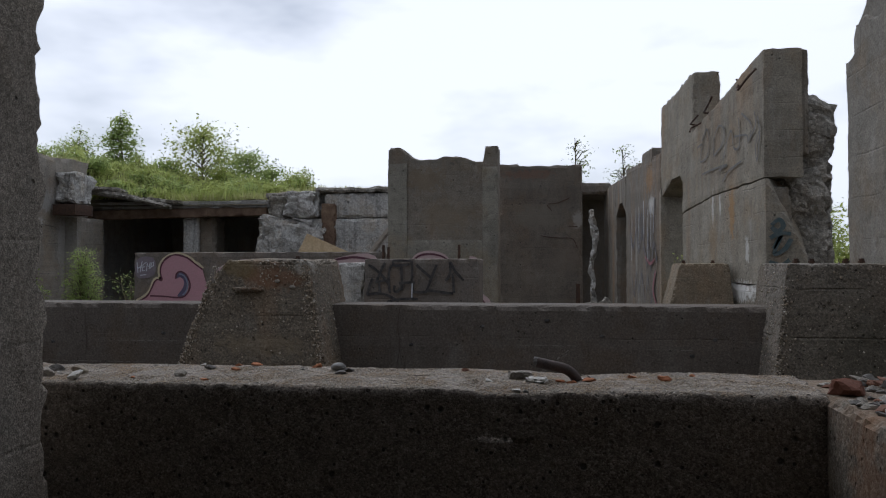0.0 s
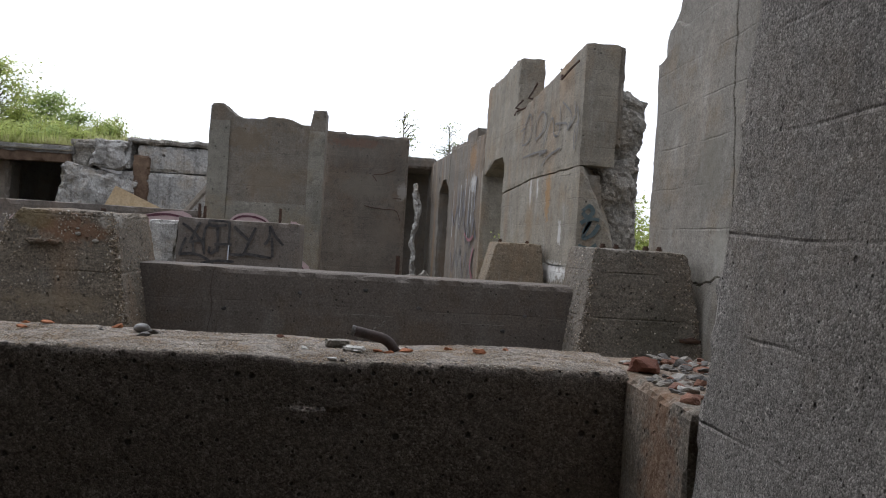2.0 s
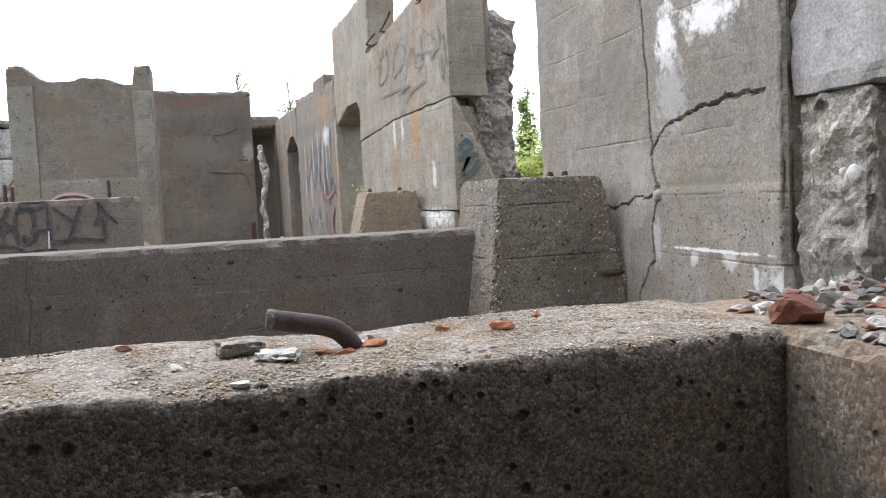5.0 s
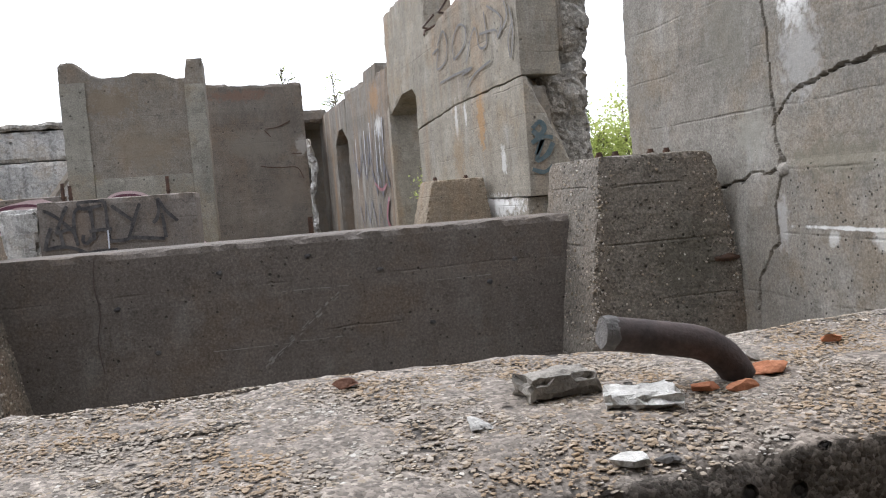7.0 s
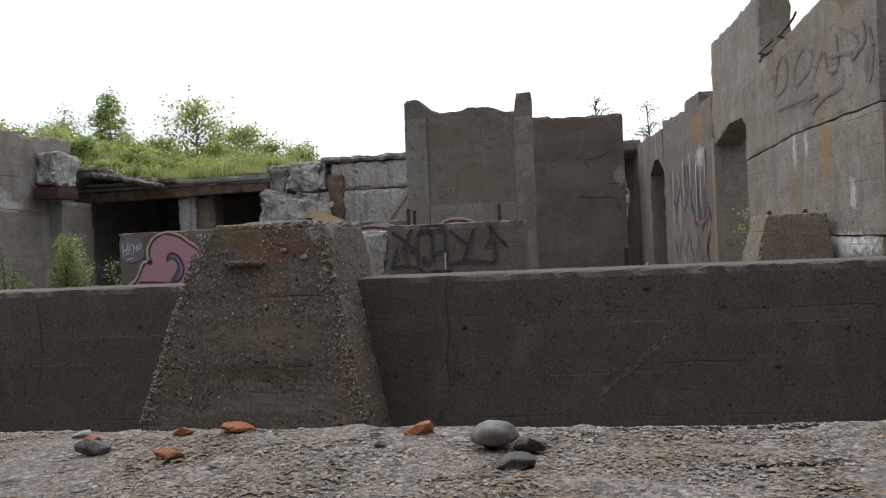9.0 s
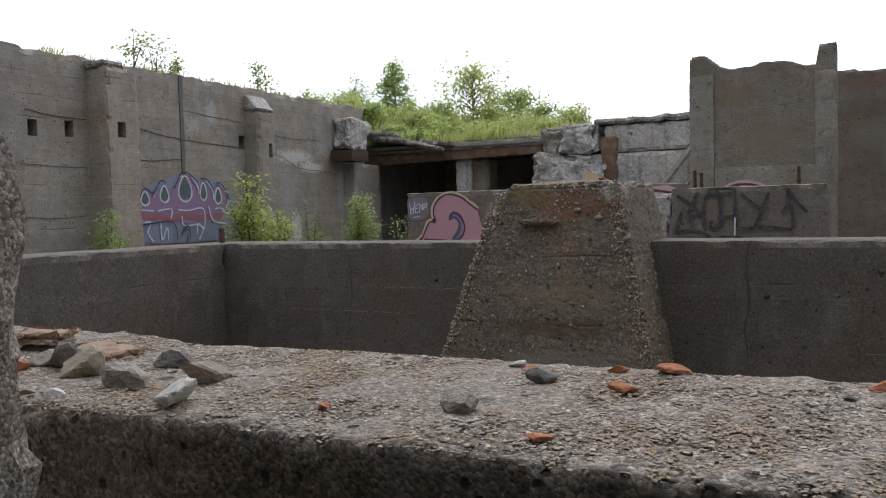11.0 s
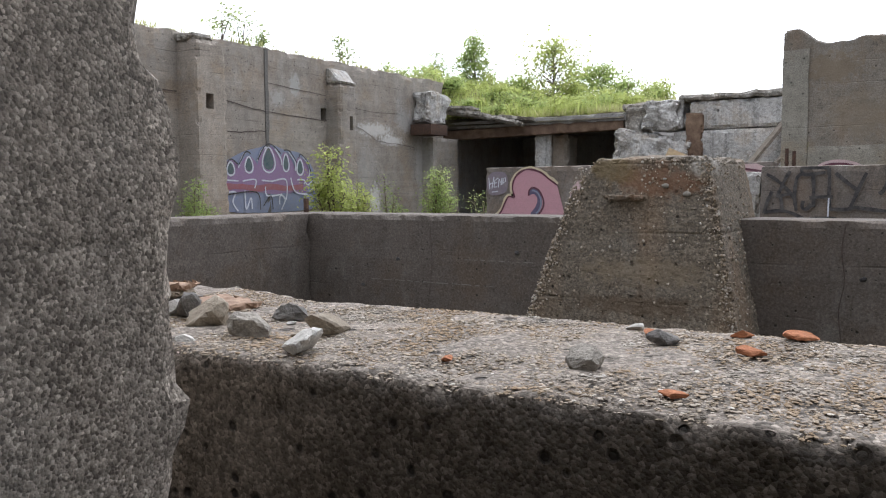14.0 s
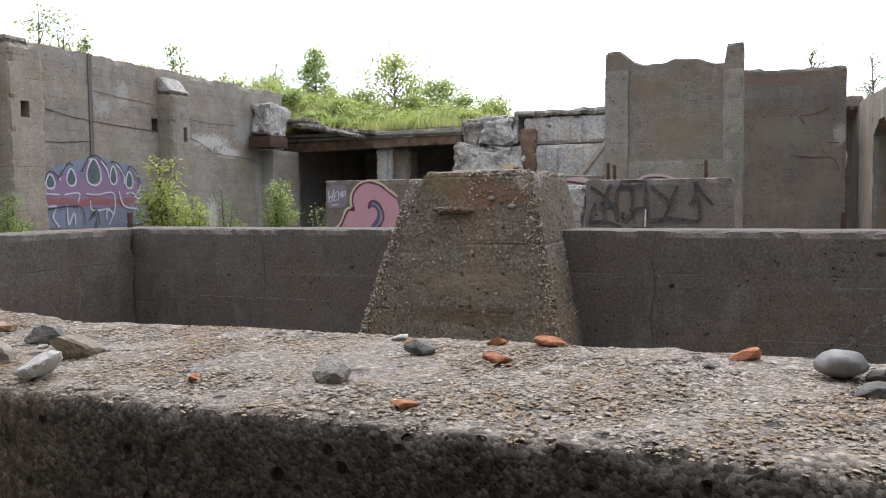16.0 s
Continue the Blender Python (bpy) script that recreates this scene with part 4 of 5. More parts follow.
# ---- heap of broken pale concrete between bay and tower ----
heap = thing("broken_foundation", (-4.3, 14.5, -0.3), "broken whitish concrete foundation with rusty brown pier", "ruined wall")
part("upper_course", block(-4.35, -1.6, 14.0, 15.2, 2.60, 3.28, 0.08, 0.02, 0.06, 0.09, None, 81, 2.0), M_PALE, heap)
part("cap", block(-4.6, -1.4, 13.95, 15.3, 3.30, 3.44, 0.07, 0.02, 0.05, 0.07, lambda v: Vector((v.x, v.y, v.z + 0.05 * noise.noise(v * 3))), 82), M_RAW, heap)
part("lower_course", block(-4.7, -1.4, 13.95, 15.2, -0.32, 2.58, 0.09, 0.015, 0.04, 0.07, None, 83, 2.0), M_PALE, heap, "white-streaked smooth lower course")
part("pale_boulder", block(-5.42, -4.48, 13.8, 14.8, 2.62, 3.34, 0.05, 0.06, 0.16, 0.22, broken, 84, 2.2), M_PALE, heap)
part("left_fragment", block(-6.05, -5.46, 14.0, 14.9, 2.5, 3.32, 0.06, 0.05, 0.12, 0.2, broken, 85, 2.5), M_RAW, heap)
part("brown_pier", block(-4.4, -3.98, 13.9, 14.1, 1.4, 3.0, 0.06, 0.02, 0.05, 0.06, None, 86), M_STEEL, heap, "rust-brown pier face")
part("sloping_rubble", moved(block(-1.0, 1.0, -0.5, 0.5, -1.3, 0.55, 0.08, 0.06, 0.15, 0.2, broken, 87, 3.0), pose(-5.25, 14.3, 2.0, 0, 12, 0)), M_PALE, heap)

# wooden planks leaning behind the tower
for i, (a, b, w) in enumerate([((-4.1, 12.2, -0.32), (-2.1, 13.9, 2.75), 0.24), ((-3.9, 12.0, -0.32), (-1.7, 13.9, 2.4), 0.15)]):
    a, b = Vector(a), Vector(b)
    d = (b - a)
    ob = thing("plank", a, "weathered grey plank leaning on the ruin", "plank", "leaning planks")
    q = d.to_track_quat("X", "Z").to_matrix().to_4x4()
    part("body", moved(block(0, d.length, -w / 2, w / 2, -0.04, 0.04, 0.1, 0.003, 0.01, 0.03, None, 90 + i), Matrix.Translation(a) @ q), M_WOOD, ob)

# ---- corridor behind the towers ----
corr = thing("rear_corridor", (3.0, 18.5, -0.3), "dark ruined passage with a concrete lintel and pale stubs", "passage")
part("lintel", block(2.2, 3.62, 17.4, 17.9, 3.42, 3.78, 0.08, 0.02, 0.06, 0.08, None, 101), M_TOWER_B, corr)
part("back_wall", block(1.4, 4.2, 21.0, 21.5, -0.32, 3.8, 0.3, 0.01, 0.03, 0.05, None, 102), M_TOWER_B, corr)
part("roof", block(1.4, 3.9, 17.9, 21.0, 3.5, 3.75, 0.3, 0.01, 0.03, 0.05, None, 103), M_TOWER_B, corr)
part("side_wall", block(1.4, 1.9, 17.4, 21.0, -0.32, 3.5, 0.3, 0.01, 0.03, 0.05, None, 104), M_TOWER_B, corr)
part("pale_stub", block(2.98, 3.14, 17.0, 17.4, -0.32, 2.95, 0.07, 0.03, 0.08, 0.1, broken, 105, 3.0), M_PALE, corr, "whitish broken pillar")
for i, (x, y, r) in enumerate([(2.9, 12.6, 0.5), (3.3, 12.2, 0.42), (2.6, 12.0, 0.38), (3.45, 11.6, 0.33)]):
    ob = thing("rubble_block", (x, y, -0.3), "grey block of fallen concrete on the ground", "rubble", "fallen blocks")
    part("body", moved(rock(r, (1.1, 0.9, 1.15), 0.35, 110 + i, 3, 6), pose(x, y, -0.3 + r * 0.8, 10 * i, 0, 40 * i)), M_RAW, ob)

# ---- iron in the concrete ----
def bolt(x, y, z, h, r=0.026, owner=None):
    shaft = part("anchor_bolt", tube([(x, y, z - 0.06), (x, y, z + h)], r, 10), M_IRON, owner, "rusty iron bolt")
    part("nut", tube([(x, y, z + h * 0.15), (x, y, z + h * 0.15 + 0.02)], r * 1.35, 6), M_IRON, shaft)


for x, h in ((-0.335, 0.2), (-0.26, 0.17), (0.768, 0.2)):
    bolt(x, 3.85, 1.445, h, 0.02, gb)
for x, y, z, o in ((3.92, 4.3, 1.37, ped_s), (4.32, 4.3, 1.37, ped_s), (4.27, -0.1, 1.385, ped_r), (4.40, -0.1, 1.385, ped_r), (4.68, -0.1, 1.385, ped_r), (4.80, -0.12, 1.385, ped_r), (-0.62, 0.1, 1.40, ped_l), (-0.32, 0.05, 1.42, ped_l)):
    bolt(x, y, z, 0.045, 0.022, o)
stake = thing("iron_stake", (-4.17, 0.2, 1.0), "short dark iron stake on the pit wall", "stake", "iron stakes")
part("body", block(-4.19, -4.15, 0.18, 0.22, 0.9, 1.14, 0.02, 0.001, 0.003, 0.01), M_IRON, stake)
stake2 = thing("iron_stake", (2.49, 8.0, -0.3), "tall dark iron stake before the slab", "stake", "iron stakes")
part("body", block(2.45, 2.53, 7.96, 8.04, -0.32, 0.98, 0.08, 0.001, 0.003, 0.01), M_IRON, stake2)
for k, pts in enumerate([[(4.75, 5.75, 3.72), (4.42, 5.6, 3.74), (4.36, 5.0, 3.70), (4.34, 4.55, 3.72), (4.36, 4.5, 3.78)], [(4.6, 6.35, 3.62), (4.32, 6.3, 3.68), (4.28, 5.75, 3.64), (4.3, 5.4, 3.66)],
                         [(4.8, 4.33, 3.8), (4.66, 4.32, 3.98)], [(4.62, 4.0, 3.82), (4.58, 3.9, 3.74), (4.52, 3.5, 3.66), (4.6, 3.2, 3.78), (4.62, 2.95, 3.80)], [(4.5, 6.1, 3.68), (4.3, 6.1, 3.58), (4.26, 5.95, 3.5)]]):
    part("reinforcing_bar", tube([Vector(p) + Vector((-0.0, 0, 0)) for p in pts], 0.016, 6), M_IRON, right_wall, "bent rusty reinforcing bar")

# stones standing out along the worn edges of the pedestals
def worn_gravel(owner, n, seed, where):
    rnd = random.Random(seed)
    kinds = [rock(1.0, (1, 0.9, 0.8), 0.4, 800 + k, 1) for k in range(6)]
    bits = []
    for k in range(n):
        spot = where(rnd)
        r = 0.003 + 0.010 * rnd.random() ** 2.6
        bits.append(moved(kinds[k % 6], pose(*spot, rnd.uniform(0, 360), rnd.uniform(0, 360), rnd.uniform(0, 360)) @ Matrix.Scale(r, 4)))
    tagged(part("exposed_gravel", joined(*bits), M_GRAVEL_GREY, owner, "washed-out gravel in the worn edges"), kind="stuff")


def gravel_material(name, warm):
    t = Tree(name)
    k = t.n.new("ShaderNodeNewGeometry").outputs["Random Per Island"]
    c = t.ramp(k, [(0.0, (0.10, 0.088, 0.073)), (0.15, (0.19, 0.155, 0.115)), (0.4, (0.30, 0.242, 0.175)), (0.65, (0.36, 0.305, 0.24)), (0.9, (0.41, 0.365, 0.305)), (1.0, (0.60, 0.57, 0.52))])
    c = t.mix(t.ramp(t.noise(7, 5, 0.65), [(0.42, 0.0), (0.62, warm)]), c, (0.31, 0.215, 0.125))
    c = t.mix(t.ramp(t.noise(11, 5, 0.65), [(0.5, 0.0), (0.66, 0.6)]), c, (0.40, 0.38, 0.345))
    f = t.noise(180, 3, 0.6)
    c = t.mix(0.4, c, t.ramp(f, [(0.25, 0.25), (0.75, 0.8)]), "OVERLAY")
    return t.finish(c, 0.9, [(f, 0.001)], spec=0.2)


M_GRAVEL = gravel_material("bedded gravel", 0.7)
M_GRAVEL_GREY = gravel_material("washed-out grey gravel", 0.15)


def left_spots(rnd):
    """Left and right front edges, the flank and the top of the brown pedestal."""
    down = rnd.uniform(0.0, 1.35)
    z = 1.425 - down
    kind = rnd.random()
    y = -0.5 - 0.05 * down
    off = abs(rnd.gauss(0, 0.05))
    left, right = -0.93 - 0.36 * down, -0.04 + 0.36 * 0.52 * down
    if kind < 0.32:
        return left + off, y - 0.002, z - (0.12 if off < 0.1 and down < 0.06 else 0.0)
    if kind < 0.58:
        return right - off, y - 0.002, z
    if kind < 0.82:
        return right + 0.002, y + rnd.uniform(0.0, 0.9), z
    if kind < 0.9:
        return rnd.uniform(-0.5, -0.05), -0.505, rnd.uniform(1.2, 1.42)
    return rnd.uniform(left, right), y, z


def right_spots(rnd):
    down = rnd.uniform(0.0, 1.3)
    z = 1.385 - down
    y = -0.52 - 0.05 * down
    left, right = 4.09 - 0.2 * 0.6 * down, 4.93 + 0.2 * down
    kind = rnd.random()
    if kind < 0.45:
        return left - 0.001, y + rnd.uniform(0.0, 0.9), z
    if kind < 0.65:
        return left + abs(rnd.gauss(0, 0.04)), y, z
    if kind < 0.82:
        return right - abs(rnd.gauss(0, 0.05)), y, z
    return rnd.uniform(left, right), y, z


worn_gravel(ped_l, 2600, 41, left_spots)
worn_gravel(ped_r, 1300, 42, right_spots)

# spalled patch, ledge and pebbles on the brown pedestal
part("spall_ledge", block(-0.74, -0.46, -0.575, -0.50, 1.135, 1.175, 0.015, 0.015, 0.025, 0.03, None, 120, 12.0), M_PED, ped_l, "small ledge of left-over concrete")
for i, (x, z, r) in enumerate([(-0.325, 1.235, 0.022), (-0.18, 1.18, 0.024), (-0.33, 1.28, 0.012)]):
    part("embedded_pebble", moved(rock(r, (1.2, 0.8, 0.8), 0.15, 125 + i, 2), pose(x, -0.51, z)), M_STONE, ped_l, smooth=True)
# no recess here: a flat dark lump carries the hollow's shade as colour
part("hollow_shade", moved(rock(0.09, (1.0, 0.2, 0.3), 0.5, 131, 3), pose(4.98, -0.575, 0.62)), M_IRON, ped_r, "dark lump standing in for the shade of a broken hollow at the base")
for i in range(26):
    rnd = random.Random(700 + i)
    z = rnd.uniform(0.1, 1.65)
    part("embedded_stone", moved(rock(rnd.uniform(0.02, 0.06), (0.7, 1.1, 0.85), 0.2, 140 + i, 2), pose(5.19, rnd.uniform(-2.95, -2.47), z, 30 * i)), rnd.choice([M_STONE, M_STONE_W, M_RAW]), rw, smooth=True)
part("wedged_stone", moved(rock(0.055, (0.7, 1.1, 0.8), 0.15, 170, 3), pose(5.10, -1.10, 1.205)), M_STONE, rw, "pale stone wedged in the crack", smooth=True)

# ---- spray paint ----
def on_gb(u, v, lift):
    return Vector((u, 3.586 - lift, v))


def on_pink(u, v, lift):
    return Vector((u, 6.108 - lift, v))


def on_left(u, v, lift):
    return Vector((LX + 0.022 + lift, u, v))


def on_right(u, v, lift):
    return Vector((rx(u) - 0.018 - lift, u, v))


def on_slab(u, v, lift):
    return Vector((u, 6.914 - lift, v))


def on_end(u, v, lift):
    return Vector((u, 2.932 - lift, v))


TAG = [[(-0.49, 1.36), (-0.38, 1.29), (-0.26, 1.17), (-0.19, 1.07)], [(-0.25, 1.39), (-0.3, 1.3), (-0.38, 1.11)], [(-0.43, 1.17), (-0.48, 1.05), (-0.51, 0.93)], [(-0.39, 1.11), (-0.22, 1.15)], [(-0.34, 1.11), (-0.32, 0.94)], [(-0.51, 0.94), (-0.35, 0.96), (-0.21, 0.93), (-0.05, 0.84)], [(-0.13, 1.36), (-0.18, 1.31), (-0.2, 1.14), (-0.18, 0.96)], [(-0.14, 1.42), (-0.03, 1.42), (0.13, 1.42)], [(-0.14, 1.42), (-0.1, 1.35), (0.1, 1.37)], [(-0.02, 1.35), (-0.01, 1.17), (-0.01, 1.0)], [(-0.11, 1.07), (-0.12, 1.0), (-0.08, 0.98), (-0.03, 1.03)], [(0.13, 1.42), (0.14, 1.29), (0.14, 1.13), (0.15, 0.98)], [(-0.05, 1.1), (0.06, 1.11), (0.18, 1.11)], [(0.2, 1.36), (0.3, 1.27), (0.41, 1.18)], [(0.49, 1.36), (0.43, 1.22), (0.34, 0.98)], [(0.15, 0.98), (0.31, 0.98), (0.39, 1.0), (0.55, 0.98), (0.72, 0.96)], [(0.68, 1.4), (0.68, 1.27), (0.65, 1.18), (0.61, 1.14)], [(0.68, 1.4), (0.75, 1.27), (0.87, 1.14)], [(0.71, 1.24), (0.72, 1.14), (0.73, 0.97)], [(-0.22, 0.84), (-0.01, 0.88), (0.22, 0.88)]]
for i, p in enumerate(TAG):
    part("black_stroke", stroke(p, 0.043, on_gb, True, 0.001 * i), P_BLACK, gb_body, "black sprayed stroke of a tag")
part("drip", stroke([(0.14, 1.1), (0.135, 0.9)], 0.02, on_gb, False, 0.015), P_WHITE, gb_body)


def zoomed(pts):
    return [(-5.5 + (x - 55) * 0.00299, 1.575 - (y - 68) * 0.0035) for x, y in pts]


SCROLL = zoomed([(80, 325), (150, 288), (200, 212), (240, 210), (230, 170), (240, 128), (275, 95), (330, 80), (400, 95), (450, 125), (500, 155), (640, 200), (700, 330)])
part("cream_outline", joined(stroke(SCROLL[:11], 0.12, on_pink, True, 0.0)), P_CREAM, pg_body)
part("pink_scroll", patch([*SCROLL[:11], (-3.95, 0.5), (-5.45, 0.5)], on_pink, False, 0.004), P_PINK, pg_body, "pink painted scroll")
part("maroon_line", joined(stroke(SCROLL[:11], 0.035, on_pink, True, 0.008), stroke(zoomed([(165, 292), (250, 294), (340, 300), (385, 293), (415, 262), (420, 225), (395, 182), (360, 166), (335, 178), (330, 204)]), 0.035, on_pink, True, 0.008)), P_MAROON, pg_body)
part("violet_curl", patch(zoomed([(330, 205), (335, 178), (360, 167), (398, 190), (412, 240), (385, 288), (340, 292), (375, 250), (382, 215), (360, 196)]), on_pink, True, 0.006), P_VIOLET, pg_body)
part("curl_highlight", stroke(zoomed([(352, 178), (385, 190), (405, 225), (400, 262), (375, 288)]), 0.03, on_pink, True, 0.011), P_BLUE, pg_body)
part("pink_tail", joined(patch([(-3.9, 0.6), (-3.9, 1.25), (-3.3, 1.45), (-2.6, 1.2), (-1.9, 1.42), (-1.0, 1.5), (-1.0, 0.6)], on_pink, True, 0.003)), P_PINK_P, pg_body)
part("tail_line", joined(stroke([(-3.5, 1.3), (-2.6, 1.1), (-1.9, 1.38), (-1.4, 1.48), (-1.0, 1.42)], 0.05, on_pink, True, 0.007), stroke([(-2.2, 0.7), (-1.6, 1.2), (-1.0, 1.1)], 0.05, on_pink, True, 0.007)), P_MAROON, pg_body)
HEMP = [[(78, 118), (84, 172)], [(112, 112), (98, 170)], [(80, 150), (108, 140)], [(140, 118), (118, 130), (112, 164), (132, 160)], [(114, 146), (130, 140)], [(140, 164), (146, 122), (152, 142), (164, 118), (158, 152)],
        [(168, 150), (172, 122), (186, 118), (186, 136), (170, 142)], [(100, 186), (140, 182)]]
part("hemp_lettering", joined(*[stroke(zoomed(p), 0.02, on_pink, False, 0.001 * i) for i, p in enumerate(HEMP)]), P_WHITE, pg_body, "pale hand-sprayed letters")
P_HAZE = paint("spray faint purple", (0.20, 0.165, 0.20), 0.6)
part("violet_cloud", patch(zoomed([(70, 110), (110, 90), (180, 95), (200, 140), (180, 190), (90, 200), (65, 160)]), on_pink, True, -0.001), P_HAZE, pg_body)

# arcs at the foot of the slab
part("pink_arc", joined(patch([(-0.56, 1.3), (-0.52, 1.44), (-0.39, 1.56), (-0.16, 1.6), (0.08, 1.54), (0.18, 1.44), (0.2, 1.3)], on_slab), patch([(0.55, 0.9), (0.75, 0.84), (0.92, 0.7), (0.92, 0.5), (0.5, 0.5)], on_slab), patch([(0.55, 1.5), (0.7, 1.45), (0.72, 1.2), (0.55, 1.2)], on_slab)), P_PINK_P, a_border, "faded pink painted arcs")
part("arc_line", joined(stroke([(-0.52, 1.35), (-0.39, 1.5), (-0.16, 1.54), (0.08, 1.48), (0.18, 1.35)], 0.04, on_slab, True, 0.006), stroke([(0.55, 0.82), (0.72, 0.76), (0.85, 0.62)], 0.04, on_slab, True, 0.006)), P_MAROON, a_border)

# faded tag on the upper pour, darker scrawl further along, teal mark on the broken end
UPPER = [[(6.26, 3.27), (5.95, 3.28), (6.1, 3.03), (5.66, 3.06), (5.52, 3.3), (5.68, 3.49), (5.97, 3.34)], [(5.27, 3.01), (4.8, 3.12), (4.69, 3.32), (4.97, 3.42), (5.27, 3.25), (5.26, 3.03)],
         [(4.74, 2.9), (4.5, 3.17), (4.31, 3.24), (4.21, 2.99), (3.95, 2.99), (3.97, 3.37)], [(4.17, 3.14), (3.63, 3.08), (3.56, 2.98), (3.42, 3.18), (3.85, 3.41)], [(3.3, 3.34), (3.25, 3.14), (3.56, 2.98)],
         [(3.16, 3.25), (3.08, 3.03), (3.12, 2.84), (3.2, 2.68), (3.24, 2.88), (3.1, 3.05)], [(5.94, 2.8), (5.25, 2.81), (4.53, 2.79), (4.95, 2.76)], [(4.76, 2.57), (4.44, 2.69), (3.84, 2.76)]]
part("faded_tag", joined(*[stroke(p, 0.035, on_right, True, 0.001 * i) for i, p in enumerate(UPPER)]), P_FADED, upper_pour, "faded sprayed scrawl")
scrawl = random.Random(31)


def zigzag(y0, y1, low, high, n):
    """Tall narrow sprayed letters run together."""
    pts = []
    for k in range(n + 1):
        y = y0 + (y1 - y0) * k / n + scrawl.uniform(-0.06, 0.06)
        pts.append((y, (low if k % 2 else high) + scrawl.uniform(-0.14, 0.14)))
    return pts


FAR = [zigzag(13.2, 11.5, 1.75, 2.5, 7), zigzag(11.5, 9.9, 1.6, 2.65, 6), zigzag(13.0, 10.6, 1.55, 2.1, 6), zigzag(12.9, 10.0, 0.55, 1.05, 8), zigzag(11.2, 9.7, 1.3, 1.75, 5)]
part("black_scrawl", joined(*[stroke(p, 0.09, on_right, False, 0.001 * i) for i, p in enumerate(FAR)]), P_INK, far_pour, "dark sprayed scrawl")
part("white_scrawl", joined(*[stroke([(y, 2.75 - 0.1 * (i % 3)), (y + 0.03, 2.0 - 0.3 * (i % 3))], 0.035, on_right, False, 0.02) for i, y in enumerate((9.9, 10.25, 10.6, 11.1, 11.7, 12.7))]), P_WHITE, far_pour, "white drips and lines")
part("red_scrawl", joined(stroke([(9.8, 1.2), (10.1, 0.8), (9.75, 0.5)], 0.12, on_right, True, 0.012), stroke([(11.0, 1.5), (10.4, 1.35), (9.9, 1.45)], 0.08, on_right, True, 0.012)), P_RED, far_pour)
part("teal_mark", joined(*[stroke(p, 0.06, on_end, True, 0.001 * i) for i, p in enumerate([[(4.79, 1.85), (4.88, 1.92), (4.93, 1.84), (4.86, 1.77), (4.79, 1.83)], [(4.77, 1.69), (4.89, 1.75), (5.02, 1.74)],
                                                                                              [(4.81, 1.56), (4.9, 1.72), (4.82, 1.5), (4.94, 1.55), (5.02, 1.68)], [(4.76, 1.4), (4.89, 1.36), (5.0, 1.42)]])]), P_TEAL, right_wall, "dark teal sprayed mark")


# large mural on the left wall
def mural(pts):
    return [(5.3 + (x - 65) * 0.00545, 0.80 + (430 - y) * 0.0038) for x, y in pts]


def loop(cx, cy, a, b, n=10):
    return [(cx + a * (0.8 - 0.3 * math.cos(k * 2 * math.pi / n)) * math.sin(k * 2 * math.pi / n), cy - b * math.cos(k * 2 * math.pi / n)) for k in range(n + 1)]


LOOPS = [(95, 205, 22, 36), (185, 182, 24, 44), (288, 152, 40, 70), (382, 165, 20, 50), (462, 188, 22, 46)]
part("blue_ground", patch(mural([(60, 330), (62, 190), (100, 150), (170, 110), (250, 85), (300, 65), (370, 90), (470, 110), (540, 190), (560, 300), (530, 430), (65, 430)]), on_left, True, 0.0), P_BLUE, lw_body, "grey-blue sprayed ground")
part("purple_letters", joined(*[patch(mural(q), on_left, True, 0.004 + 0.001 * i) for i, q in enumerate([[(65, 320), (65, 200), (95, 160), (140, 200), (150, 320)], [(140, 325), (130, 210), (185, 135), (235, 200), (225, 325)],
                                                                                                      [(225, 330), (230, 180), (288, 75), (355, 150), (375, 330)], [(350, 330), (350, 170), (380, 105), (430, 190), (420, 330)], [(410, 330), (430, 190), (462, 130), (515, 200), (500, 330)]])]), P_PURPLE, lw_body, "purple sprayed letters")
part("red_band", joined(stroke(mural([(68, 300), (150, 300), (225, 310), (300, 300), (380, 310), (480, 300)]), 0.13, on_left, True, 0.011)), P_RED, lw_body)
part("dark_loops", joined(*[patch(mural(loop(x, y, a * 0.8, b * 0.8)[:-1]), on_left, True, 0.012) for x, y, a, b in LOOPS]), P_TEAL, lw_body)
part("white_outline", joined(*[stroke(mural(loop(x, y, a, b)), 0.038, on_left, True, 0.014 + 0.001 * i) for i, (x, y, a, b) in enumerate(LOOPS)],
                             *[stroke(mural(q), 0.036, on_left, True, 0.02 + 0.001 * i) for i, q in enumerate([[(65, 265), (130, 270)], [(75, 330), (115, 330), (100, 380), (125, 430)], [(150, 270), (215, 262), (210, 310)], [(160, 320), (165, 420), (190, 360), (195, 420)],
                                                                                                          [(248, 265), (300, 270), (378, 262), (378, 370), (350, 340)], [(265, 300), (275, 350), (345, 345)], [(340, 400), (345, 350), (372, 372), (350, 430)], [(405, 250), (430, 330), (500, 345)],
                                                                                                          [(440, 262), (480, 262), (505, 290), (545, 250)], [(130, 200), (150, 140), (165, 120)], [(225, 160), (250, 100), (275, 82)], [(320, 90), (350, 140), (355, 180)], [(395, 105), (430, 160), (432, 210)], [(475, 130), (512, 180), (510, 240), (480, 285)]])]), P_WHITE, lw_body, "white sprayed outlines")
